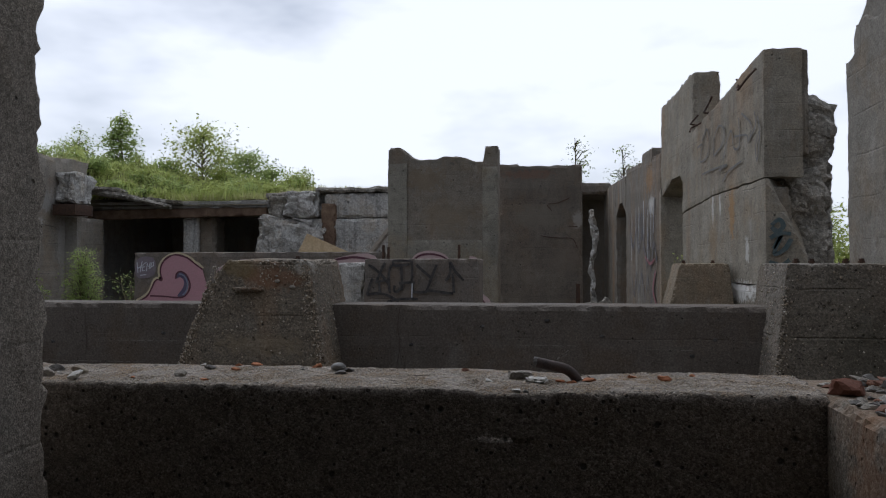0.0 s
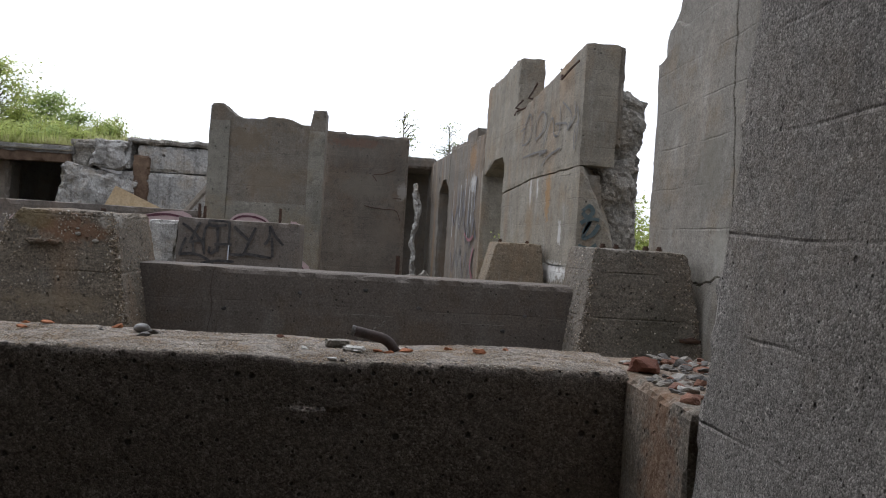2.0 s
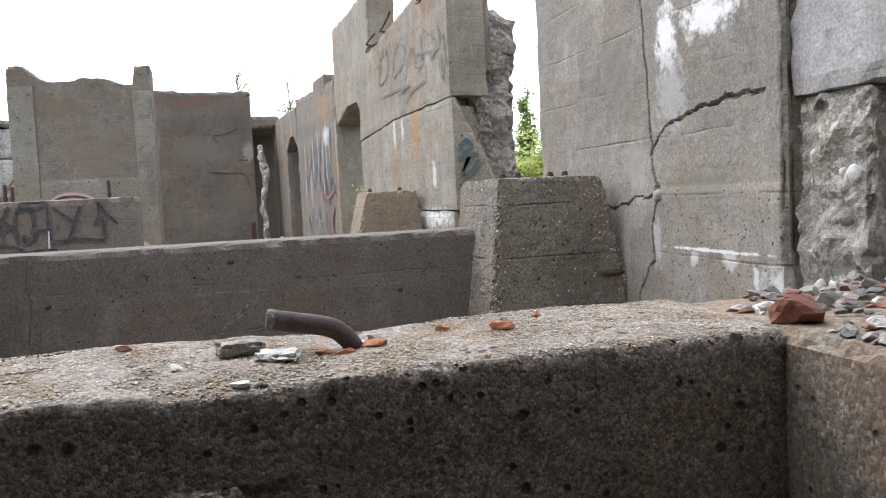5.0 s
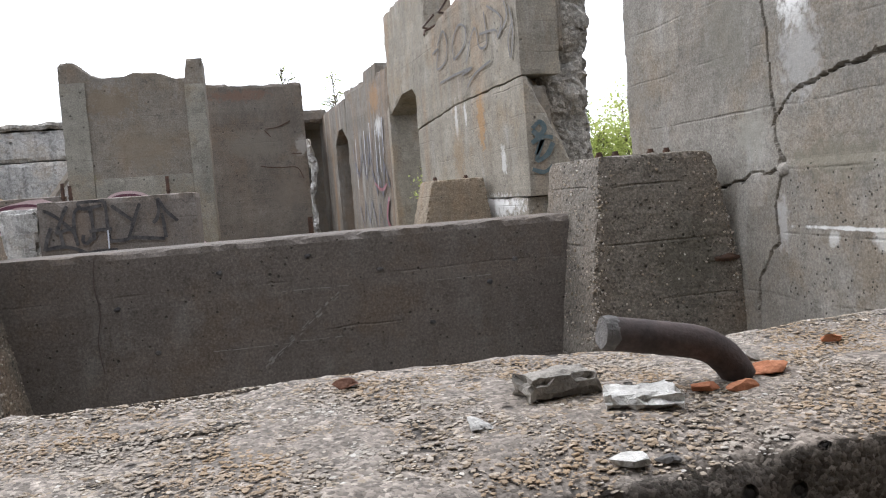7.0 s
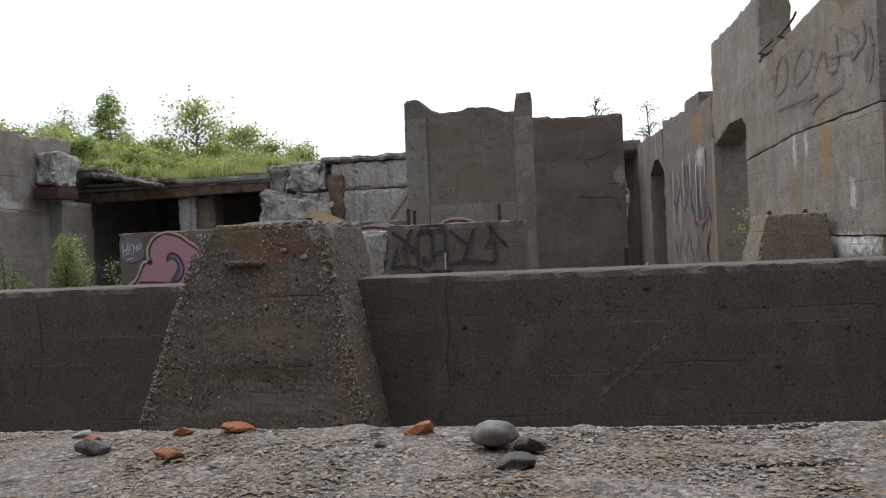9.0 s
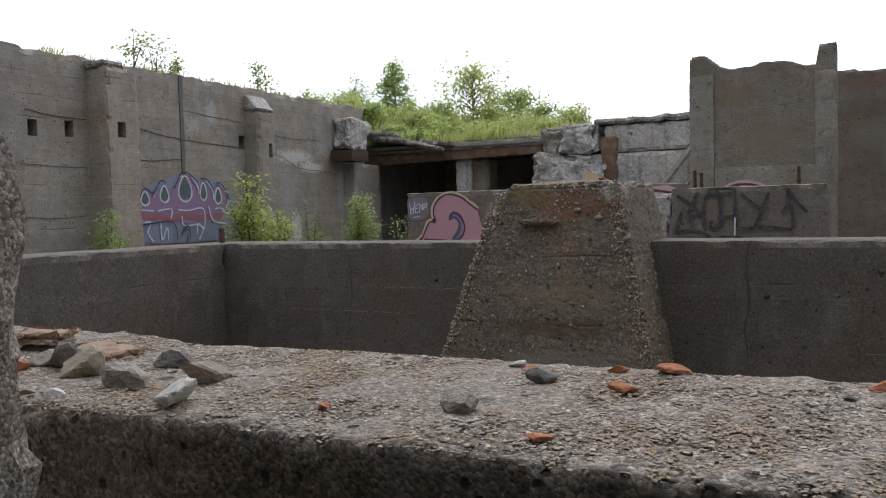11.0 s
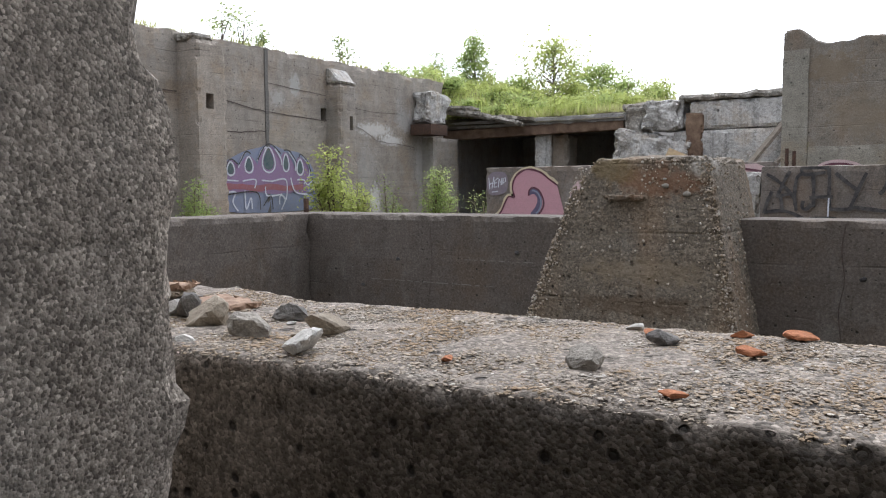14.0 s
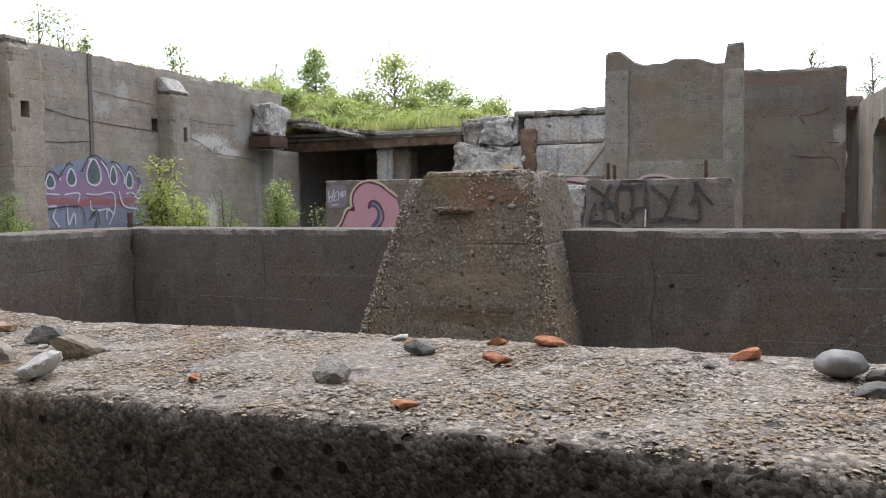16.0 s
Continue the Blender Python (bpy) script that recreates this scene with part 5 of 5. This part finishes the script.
part("black_outline", joined(*[stroke(mural([(x + dx, y + 6) for x, y in q]), 0.03, on_left, True, 0.040 + 0.001 * i) for i, (dx, q) in enumerate([(0, [(60, 230), (75, 170), (95, 150), (125, 175)]), (0, [(130, 180), (165, 110), (190, 118)]), (0, [(225, 150), (262, 75), (300, 62), (350, 110)]), (0, [(365, 90), (400, 95), (440, 160)]), (0, [(450, 130), (462, 108), (500, 150), (520, 210)]),
                                                                                                                          (0, [(75, 335), (215, 325), (235, 420)]), (0, [(250, 400), (290, 345), (300, 420)])])]), P_BLACK, lw_body)
part("small_scrawl", joined(*[stroke(q, 0.02, on_left, True, 0.001 * i) for i, q in enumerate([[(11.0, 2.9), (11.2, 3.5), (11.4, 2.8)], [(11.4, 3.4), (11.7, 2.9), (11.9, 3.5)], [(11.0, 3.2), (11.4, 3.1)]])]), P_PALE, lw_body, "faint white scrawl")

# hairline cracks of the dark slab and scratches of the pit wall
def on_b(u, v, lift):
    return Vector((u, 9.19 - lift, v))


def on_mid(u, v, lift):
    return Vector((u, -0.007 - lift, v))


part("hairline_crack", joined(*[stroke([(u + 0.012 * noise.noise(Vector((u * 30, v * 30, 1))), v) for u, v in q], 0.018, on_b, True, 0.001 * i) for i, q in enumerate([[(1.75, 1.93), (1.9, 1.9), (2.15, 1.88), (2.4, 1.86), (2.5, 1.66)], [(1.88, 2.56), (1.98, 2.44)], [(1.9, 2.58), (2.1, 2.6), (2.35, 2.7)], [(2.32, 2.12), (2.5, 2.11)]])]), M_IRON, tower_b, "hairline crack")

mid_wall = bpy.data.objects["wall_middle"]
# a broken diagonal scuff and a few joint lines
scuff = random.Random(77)
lines = []
for k in range(30):
    f = (k + scuff.uniform(-0.4, 0.4)) / 30
    u, v = 2.31 - 0.55 * f + scuff.uniform(-0.018, 0.018), 0.6 - 0.47 * f + scuff.uniform(-0.012, 0.012)
    w = scuff.uniform(0.01, 0.035)
    lines.append(stroke([(u, v), (u - w, v - w * 0.85)], scuff.uniform(0.004, 0.014), on_mid, False, 0.0004 * (k % 4)))
for u0, u1, v in ((1.41, 1.9, 0.265), (2.0, 2.28, 0.272), (1.9, 2.35, 0.63), (3.0, 3.35, 0.605), (-3.2, -2.0, 0.41), (-2.2, -1.6, 0.625)):
    u = u0
    while u < u1:
        w = scuff.uniform(0.04, 0.14)
        lines.append(stroke([(u, v + scuff.uniform(-0.003, 0.003)), (u + w, v + scuff.uniform(-0.003, 0.003))], scuff.uniform(0.003, 0.007), on_mid, False, 0.0))
        u += w + scuff.uniform(0.01, 0.05)
part("pale_scratch", joined(*lines), P_FAINT, mid_wall, "faint pale scratches")
part("thin_crack", joined(stroke([(0.71, 0.98), (0.69, 0.8), (0.71, 0.6), (0.68, 0.4), (0.7, 0.2)], 0.009, on_mid, True, 0.0), stroke([(-2.55, 0.9), (-2.53, 0.6), (-2.56, 0.3)], 0.009, on_mid, True, 0.0)), M_PIPE, mid_wall, "thin dark crack")
# air holes as small black lumps: their inner shade is put into the colour
for i, (u, v) in enumerate([(0.82, 0.62), (1.5, 0.8), (2.6, 0.72), (2.95, 0.3), (3.4, 0.55), (1.05, 0.3), (-1.7, 0.7), (-2.9, 0.6), (-3.3, 0.35), (3.6, 0.7), (2.1, 0.86)]):
    part("air_hole_shade", moved(rock(0.022, (1.0, 0.3, 0.8), 0.5, 900 + i, 2), pose(u, -0.004, v)), P_BLACK, mid_wall)

# tan board and brush behind the brown pedestal
ob = thing("board", (-4.3, 13.0, -0.3), "tan plywood sheet leaning behind the low wall", "board")
part("body", moved(block(-0.75, 0.75, -0.01, 0.01, -1.15, 1.12, 0.15, 0.002, 0.004, 0.02), pose(-4.3, 13.0, 0.84, -10, 24, 6)), M_PLY, ob)

# ---- things on the beam ----
TOP = 1.042


def piece(name, x, y, size, mat, label, category, seed, squash=(1, 0.8, 0.5), cut=5, jag=0.3, turn=None, group="loose pieces on the beam", sink=0.95, base=None, smooth=False):
    base = beam_top(x, y) + 0.001 if base is None else base
    r = size / 2 * 1.12
    if cut:
        me = rock(r, (squash[0], squash[1], squash[2] * 0.88), jag + 0.15, seed, 3, cut + 3)
    else:
        me = rock(r, squash, jag, seed, 4, 0)
    me = moved(me, pose(0, 0, 0, 0, 0, seed * 47 % 50 - 25 if turn is None else turn))
    low = min(v.z for v in me[0])
    z = base - low * sink
    ob = part(name, (me[0], me[1]), mat, None, "", smooth)
    ob.location = (x, y, z)
    return tagged(ob, label, category, group)


OR, ORC = "orange-red brick chip lying on the gravelly beam", "brick chip"
for i, (x, y, s) in enumerate([(0.876, -5.10, 0.021), (1.143, -5.137, 0.028), (1.036, -4.876, 0.023), (1.139, -4.854, 0.028), (1.168, -4.948, 0.037), (1.202, -4.842, 0.036), (1.432, -4.852, 0.04), (2.266, -5.046, 0.035), (2.30, -5.05, 0.03), (2.356, -5.018, 0.042), (2.492, -4.928, 0.033), (2.583, -4.976, 0.048), (2.60, -4.955, 0.03), (2.68, -4.90, 0.026)]):
    piece("brick_chip", x, y, s, M_BRICK, OR, ORC, 200 + i, (1.05, 0.7, 0.5), 6)
for i, (x, y, s, m, lab) in enumerate([(0.515, -4.965, 0.05, M_STONE_D, "dark jagged stone"), (0.646, -5.037, 0.066, M_STONE_T, "pale grey jagged stone"), (0.699, -5.148, 0.052, M_STONE_W, "whitish flat stone"), (1.033, -5.072, 0.042, M_STONE, "flat grey stone"),
                                       (1.011, -4.859, 0.02, M_STONE_W, "small white pebble"), (1.065, -4.927, 0.035, M_STONE_D, "dark grey stone"), (1.564, -4.913, 0.032, M_STONE_D, "dark slaty stone"), (1.546, -4.97, 0.034, M_STONE_D, "grey flat stone"),
                                       (1.391, -4.905, 0.016, M_STONE_D, "small dark stone"), (1.95, -4.884, 0.024, M_BRICK_D, "small brownish stone"), (2.045, -5.061, 0.027, M_STONE_W, "small pale stone"), (2.362, -4.959, 0.027, M_STONE, "small grey stone"),
                                       (2.335, -5.0, 0.022, M_STONE_W, "small rounded pale stone"), (2.138, -5.165, 0.03, M_STONE_W, "flat pale stone set in the beam"), (2.165, -5.168, 0.018, M_STONE_D, "small blue-grey stone"), (0.552, -5.085, 0.062, M_STONE, "grey angular stone")]):
    piece("stone", x, y, s * (1.22 if s > 0.03 else 1.1), m, lab + " lying on the beam", "stone", 230 + i, (1.05, 0.8, 0.68 if s > 0.03 else 0.58), 7, 0.45)
piece("pebble", 1.518, -4.905, 0.052, M_STONE_P, "smooth rounded grey pebble on the beam", "pebble", 260, (0.86, 0.66, 0.47), 0, 0.2, 8, smooth=True)
def slabby(name, x, y, z, w, d, h, turn, mat, label, category, group, seed, tilt=0):
    ob = part(name, moved(block(-w / 2, w / 2, -d / 2, d / 2, 0, h, 0.007, 0.004, 0.012, 0.016, None, seed, 30.0), pose(0, 0, 0, tilt, 0, turn)), mat)
    ob.location = (x, y, z)
    return tagged(ob, label, category, group)


ON = "loose pieces on the beam"
slabby("concrete_chunk", 2.14, -4.995, TOP, 0.078, 0.045, 0.024, 8, M_STONE, "flat angular chunk of grey concrete on the beam", "chunk", ON, 262)
slabby("concrete_chunk", 2.195, -5.065, TOP, 0.07, 0.042, 0.016, -22, M_STONE_W, "flat whitish chunk of concrete on the beam", "chunk", ON, 263, 4)
# heap at the wall's foot: stacked tiles, a tan stone leaning on them, a mortar-crusted tile lying behind
HEAP = "loose pieces on the beam"
lean_tile = slabby("tile", 0.33, -4.935, 1.036, 0.15, 0.07, 0.010, -14, M_TILE, "flat reddish tile crusted with mortar lying on the beam", "tile", HEAP, 264, 5)
slabby("tile", 0.235, -4.955, 1.036, 0.10, 0.06, 0.014, 20, M_STONE_D, "dark mortar slab under a tile at the wall's foot", "slab", HEAP, 265)
slabby("tile", 0.225, -4.96, 1.050, 0.095, 0.06, 0.012, 12, M_STONE_T, "pale mortar slab stacked under a tile", "slab", HEAP, 266, 3)
slabby("tile", 0.225, -4.96, 1.063, 0.10, 0.06, 0.007, 18, M_TILE, "thin orange tile on top of a small stack", "tile", HEAP, 267, 3)
piece("stone", 0.435, -5.05, 0.095, M_STONE_T, "tan angular stone leaning at the wall's foot", "stone", 268, (0.8, 0.7, 0.72), 6)
piece("stone", 0.376, -5.04, 0.06, M_STONE_D, "dark stone at the wall's foot", "stone", 269, (0.7, 0.7, 0.85), 5)
piece("stone", 0.345, -5.05, 0.05, M_STONE_W, "whitish stone at the wall's foot", "stone", 270, (0.8, 0.7, 0.7), 5)
piece("brick_fragment", 0.335, -5.09, 0.05, M_BRICK, "orange brick fragment at the wall's foot", "brick", 271, (0.7, 0.6, 0.7), 6)
for i, (x, y, s) in enumerate([(0.455, -5.155, 0.03), (0.495, -5.15, 0.034), (0.44, -5.175, 0.024), (0.41, -5.15, 0.03), (0.62, -5.07, 0.018), (0.55, -5.0, 0.02)]):
    piece("stone", x, y, s, M_STONE_W if i % 2 else M_STONE_T, "small pale chip of mortar lying on the beam", "stone", 272 + i, (1.0, 0.7, 0.45), 5)
# bent iron pipe stub with its rust stain
pipe = thing("iron_pipe", (2.32, -5.02, TOP), "short bent dark iron pipe stuck in the beam", "pipe")
def pipe_line(q):
    return Vector((2.186 + 0.118 * q - 0.012 * q * q * q, -5.012 - 0.004 * q, 1.0985 - 0.022 * q - 0.062 * max(0.0, q - 0.75) ** 2))


stem = tube([pipe_line(k / 22 * 1.4) for k in range(23)], [0.0162 + 0.0009 * noise.noise(Vector((k * 0.7, 0, 3))) for k in range(23)], 28)
part("body", stem, M_PIPE, pipe, smooth=True)
mouth = tube([pipe_line(-0.035), pipe_line(0.02), pipe_line(0.07)], [0.0150, 0.0172, 0.0168], 28)
part("rim", ([v + Vector((0.0025 * noise.noise(v * 110), 0, 0.0015 * noise.noise(v * 140))) for v in mouth[0]], mouth[1]), M_STONE_D, pipe, "chipped grey pipe mouth")

# brick and rubble heap on the return wall
piece("brick", 3.08, -5.12, 0.125, M_BRICK_DK, "broken dark red brick on the wall corner", "brick", 303, (0.9, 0.75, 0.75), 3, 0.25, 10, "rubble on the return wall", 0.95, 1.036)
rnd = random.Random(5)
for i in range(330):
    x, y = rnd.uniform(3.04, 3.75), rnd.uniform(-5.62, -4.84)
    if y > -4.95 and x < 3.15 or (x - 3.07) ** 2 + (y + 5.13) ** 2 < 0.006:
        continue
    s = rnd.choice([0.025, 0.03, 0.04, 0.05, 0.065])
    m = rnd.choice([M_STONE, M_STONE, M_STONE_D, M_STONE_D, M_STONE_D, M_BRICK_D, M_BRICK_D, M_STONE_W])
    heapz = 1.035 + max(0.0, 0.09 * (x - 3.08)) * rnd.random()
    piece("rubble_piece", x, y, s, m, {M_STONE: "grey rubble stone", M_STONE_D: "dark rubble stone", M_STONE_W: "whitish rubble stone", M_BRICK: "orange brick rubble", M_BRICK_D: "dull red brick rubble"}[m] + " on the return wall", "rubble", 310 + i, (1, 0.75, 0.5), 6, 0.3, None, "rubble on the return wall", 0.8, heapz)

# gravel bedded in the beam's top
rnd = random.Random(9)
shapes = [rock(1.0, (1, 0.85, 0.28), 0.4, 600 + k, 1) for k in range(8)]
bits = []
for i in range(52000):
    x, y = rnd.uniform(0.25, 3.0), rnd.uniform(-5.188, -4.812)
    r = 0.0013 + 0.0027 * rnd.random() ** 3
    zt = beam_top(x, y)
    edge = min(y + 5.19, -4.81 - y)
    zt -= 0.006 * max(0.0, 1 - edge / 0.02)
    m = pose(x, y, zt + 0.0006 - r * 0.02, rnd.uniform(-11, 11), rnd.uniform(-11, 11), rnd.uniform(0, 360)) @ Matrix.Scale(r, 4)
    bits.append(moved(shapes[i % 8], m))
tagged(part("gravel", joined(*bits), M_GRAVEL), "grey and tan gravel bedded in the weathered beam", "gravel", kind="stuff")

# ---- plants ----
def tufts(name, spots, mat, label, seed, height=0.35, blades=16):
    rnd = random.Random(seed)
    vs, fs = [], []
    for x, y, z in spots:
        for _ in range(blades):
            b = Vector((x + rnd.gauss(0, 0.1), y + rnd.gauss(0, 0.1), z))
            h = height * rnd.uniform(0.4, 1.2)
            d = Vector((rnd.gauss(0, 0.3), rnd.gauss(0, 0.3), 1)) * h
            w = Vector((rnd.uniform(-1, 1), rnd.uniform(-1, 1), 0)).normalized() * 0.012
            k = len(vs)
            vs += [b - w, b + w, b + d * 0.6 + w * 0.7, b + d, b + d * 0.6 - w * 0.7]
            fs.append((k, k + 1, k + 2, k + 3, k + 4))
    return tagged(part(name, (vs, fs), mat), label, "grass", kind="stuff")


# overgrown bank on the roof slab and behind the left wall
def bank_z(x, y):
    rise = max(0.0, min(1.0, (y - 14.2) / 5.0))
    left = max(0.0, min(1.0, (-9.2 - x) / 2.5))
    return 3.14 + 0.75 * rise + 0.75 * left * min(1.0, max(0.0, (y - 13.8) / 1.2)) + 0.07 * noise.noise(Vector((x, y, 0)))


bx, by = np.linspace(-24, -5.95, 46), np.linspace(13.86, 26.0, 34)
bank = [(x, y, bank_z(x, y) if y > 13.9 else 2.98) for y in by for x in bx]
bf = [(j * 46 + i, j * 46 + i + 1, (j + 1) * 46 + i + 1, (j + 1) * 46 + i) for j in range(33) for i in range(45)]
tagged(part("bank", (bank, bf), M_SOIL, smooth=True), "earth bank over the roof slab", "ground", kind="structure")
lx, ly = np.linspace(-24, LX - 0.3, 14), np.linspace(-6, 14.1, 22)
shelf = [(x, y, 4.08 + 0.06 * noise.noise(Vector((x, y, 3)))) for y in ly for x in lx]
sf = [(j * 14 + i, j * 14 + i + 1, (j + 1) * 14 + i + 1, (j + 1) * 14 + i) for j in range(21) for i in range(13)]
tagged(part("upper_ground", (shelf, sf), M_SOIL, smooth=True), "earth behind the retaining wall", "ground", kind="structure")

rnd = random.Random(21)
spots = []
for _ in range(2600):
    x, y = rnd.uniform(-13.5, -6.0), 13.92 + 5.5 * rnd.random() ** 1.6
    spots.append((x, y, bank_z(x, y)))
tufts("grass", spots[:900], M_GRASS, "yellow-green grass and weeds over the roof", 1, 0.2, 10)
tufts("tall_weeds", spots[2100:], M_LEAF_Y, "leafy weeds on the bank", 2, 0.4, 8)
tufts("wall_top_grass", [(LX - rnd.uniform(0.05, 0.6), rnd.uniform(3.5, 13.5), 4.15) for _ in range(160)], M_GRASS, "dry grass along the wall top", 3, 0.16, 6)
tufts("heap_top_grass", [(rnd.uniform(-6.0, -1.5), rnd.uniform(14.6, 15.2), 3.4) for _ in range(80)], M_GRASS, "sparse grass on the ruined course", 4, 0.16, 6)

GREEN, SH = "leafy green shrub on the overgrown bank", "shrub"
shrub("conifer", (-13.3, 19.0, 4.2), 2.55, 3.0, "dark green young conifer on the bank", "tree", M_LEAF, 1, clumps=170, per=9, size=0.12, shape="cone")
shrub("sapling", (-9.75, 18.0, 3.4), 2.3, 2.3, "bright green young tree on the bank", "tree", M_LEAF_Y, 2, clumps=130, per=9, size=0.12, shape="tree")
shrub("sapling", (-8.8, 19.2, 3.6), 1.4, 1.7, "greyish green young tree on the bank", "tree", M_LEAF, 3, clumps=90, per=13, size=0.11, shape="tree")
for i, (x, y, z, h, w, lf) in enumerate([(-14.6, 18.5, 4.3, 1.5, 1.6, M_LEAF), (-11.2, 18.4, 4.0, 0.9, 1.2, M_LEAF), (-8.9, 17.6, 3.6, 0.8, 1.1, M_LEAF_Y), (-7.9, 18.6, 3.7, 1.0, 1.3, M_LEAF), (-6.5, 18.4, 3.5, 0.9, 1.1, M_LEAF_Y),
                                             (-12.9, 15.6, 4.1, 0.7, 1.1, M_LEAF_Y), (-11.9, 15.2, 4.0, 0.55, 0.9, M_LEAF), (-15.8, 19.5, 4.3, 1.3, 1.6, M_LEAF), (-10.0, 20.0, 3.9, 1.3, 1.6, M_LEAF_D), (-17.5, 20.0, 4.2, 1.6, 1.8, M_LEAF)]):
    shrub("shrub", (x, y, z), h * 1.2, w * 1.1, GREEN, SH, lf, 20 + i, stems=8, clumps=70, per=12, size=0.1, group="bank shrubs")
for i in range(11):
    x, y = -11.4 + 5.0 * (i + rnd.random()) / 11, rnd.uniform(14.9, 16.4)
    shrub("shrub", (x, y, bank_z(x, y) - 0.02), rnd.uniform(0.35, 0.7), rnd.uniform(0.6, 1.1), GREEN, SH, (M_LEAF_Y, M_LEAF, M_LEAF_Y)[i % 3], 500 + i, stems=6, clumps=28, per=9, size=0.09, group="bank shrubs")
for i in range(84):
    x, y = rnd.uniform(-13.2, -6.1), 14.1 + 3.4 * rnd.random() ** 1.3
    shrub("weed", (x, y, bank_z(x, y) - 0.02), rnd.uniform(0.22, 0.8) * (0.6 if y < 14.7 else 1.0), rnd.uniform(0.4, 0.9), "leafy yellow-green weed on the overgrown roof", "weed", M_LEAF_Y if i % 3 else M_LEAF, 400 + i, stems=5, clumps=22, per=8, size=0.075, group="roof weeds")
# shrubs at the foot of the left wall
shrub("shrub", (-9.85, 7.3, -0.3), 2.85, 1.35, "tall yellow-green shrub against the painted wall", SH, M_LEAF_Y, 40, stems=9, clumps=130, per=14, size=0.085, group="wall foot shrubs")
shrub("shrub", (-9.85, 8.15, -0.3), 2.3, 1.0, "yellow-green shrub against the concrete wall", SH, M_LEAF_Y, 41, stems=5, clumps=70, per=14, size=0.07, group="wall foot shrubs")
shrub("shrub", (-9.15, 10.1, -0.3), 2.3, 1.1, "dense dark green shrub by the wall", SH, M_LEAF, 42, stems=7, clumps=120, per=18, size=0.06, group="wall foot shrubs")
shrub("shrub", (-10.2, 9.6, -0.3), 2.0, 1.0, "thin green shrub by the wall", SH, M_LEAF, 43, stems=6, clumps=50, per=9, size=0.06, group="wall foot shrubs")
shrub("shrub", (-8.3, 10.9, -0.3), 1.7, 1.5, "straggly brown and green brush before the dark bay", SH, M_LEAF_D, 44, stems=9, clumps=60, per=6, size=0.06, group="wall foot shrubs")
shrub("shrub", (-10.2, 4.0, -0.3), 1.9, 1.0, "green shrub at the wall's foot", SH, M_LEAF, 45, stems=6, clumps=80, per=15, size=0.06, group="wall foot shrubs")
shrub("shrub", (-9.6, 9.0, -0.3), 1.35, 0.9, "low yellow-green weeds by the wall", SH, M_LEAF_Y, 46, stems=6, clumps=40, per=10, size=0.06, group="wall foot shrubs")
# thin plants on the wall top
for i, (y, h, w) in enumerate([(5.6, 1.25, 0.9), (6.15, 1.1, 0.9), (6.75, 0.5, 0.35), (9.3, 0.85, 0.5), (9.6, 0.75, 0.7), (11.2, 0.3, 0.5), (11.8, 0.35, 0.6), (12.6, 0.5, 0.8)]):
    shrub("wall_top_plant", (LX - 0.3, y, 4.12), h, w, "thin leafy plant growing on the wall top", "plant", M_LEAF_D if i < 5 else M_LEAF, 60 + i, stems=3, clumps=18, per=5, size=0.085, group="wall top plants")
shrub("doorway_plant", (4.75, 8.5, -0.3), 2.5, 0.8, "yellow-green plant in the doorway", "plant", M_LEAF_Y, 70, stems=5, clumps=50, per=10, size=0.06)
shrub("pedestal_plant", (-2.0, 3.1, -0.3), 2.15, 0.55, "yellow-green weed behind the pedestal", "plant", M_LEAF_Y, 71, stems=5, clumps=50, per=12, size=0.06)
# trees and brush beyond the ruin
BEYOND = {M_LEAF_D: "thin dark green tree beyond the ruin", M_LEAF_Y: "bright yellow-green bush beyond the ruin", M_LEAF: "green tree beyond the ruin"}
for i, (x, y, h, w, lf, shp) in enumerate([(2.5, 23.0, 6.3, 1.9, M_LEAF_D, "tree"), (4.3, 22.6, 5.7, 2.1, M_LEAF_D, "tree"), (-0.8, 21.0, 4.6, 1.8, M_LEAF_D, "tree"), (10.2, 14.0, 3.4, 2.6, M_LEAF_Y, "bush"), (11.4, 14.6, 4.0, 2.8, M_LEAF_Y, "bush"),
                                           (11.0, 17.0, 4.9, 1.8, M_LEAF_D, "cone"), (13.2, 16.5, 4.3, 3.2, M_LEAF_Y, "bush"), (9.3, 16.0, 3.4, 2.6, M_LEAF_Y, "bush"), (15.2, 20.0, 5.2, 3.0, M_LEAF, "tree"), (12.4, 12.5, 2.9, 2.4, M_LEAF_Y, "bush"), (17.5, 19.0, 5.5, 3.4, M_LEAF, "tree")]):
    shrub("tree" if shp != "bush" else "bush", (x, y, -0.3), h, w, BEYOND[lf], "tree" if shp != "bush" else "bush", lf, 80 + i, stems=8, clumps=55 if i < 3 else 150, per=8 if i < 3 else 18, size=0.1 if i < 3 else 0.12, group="growth beyond the ruin", shape=shp)
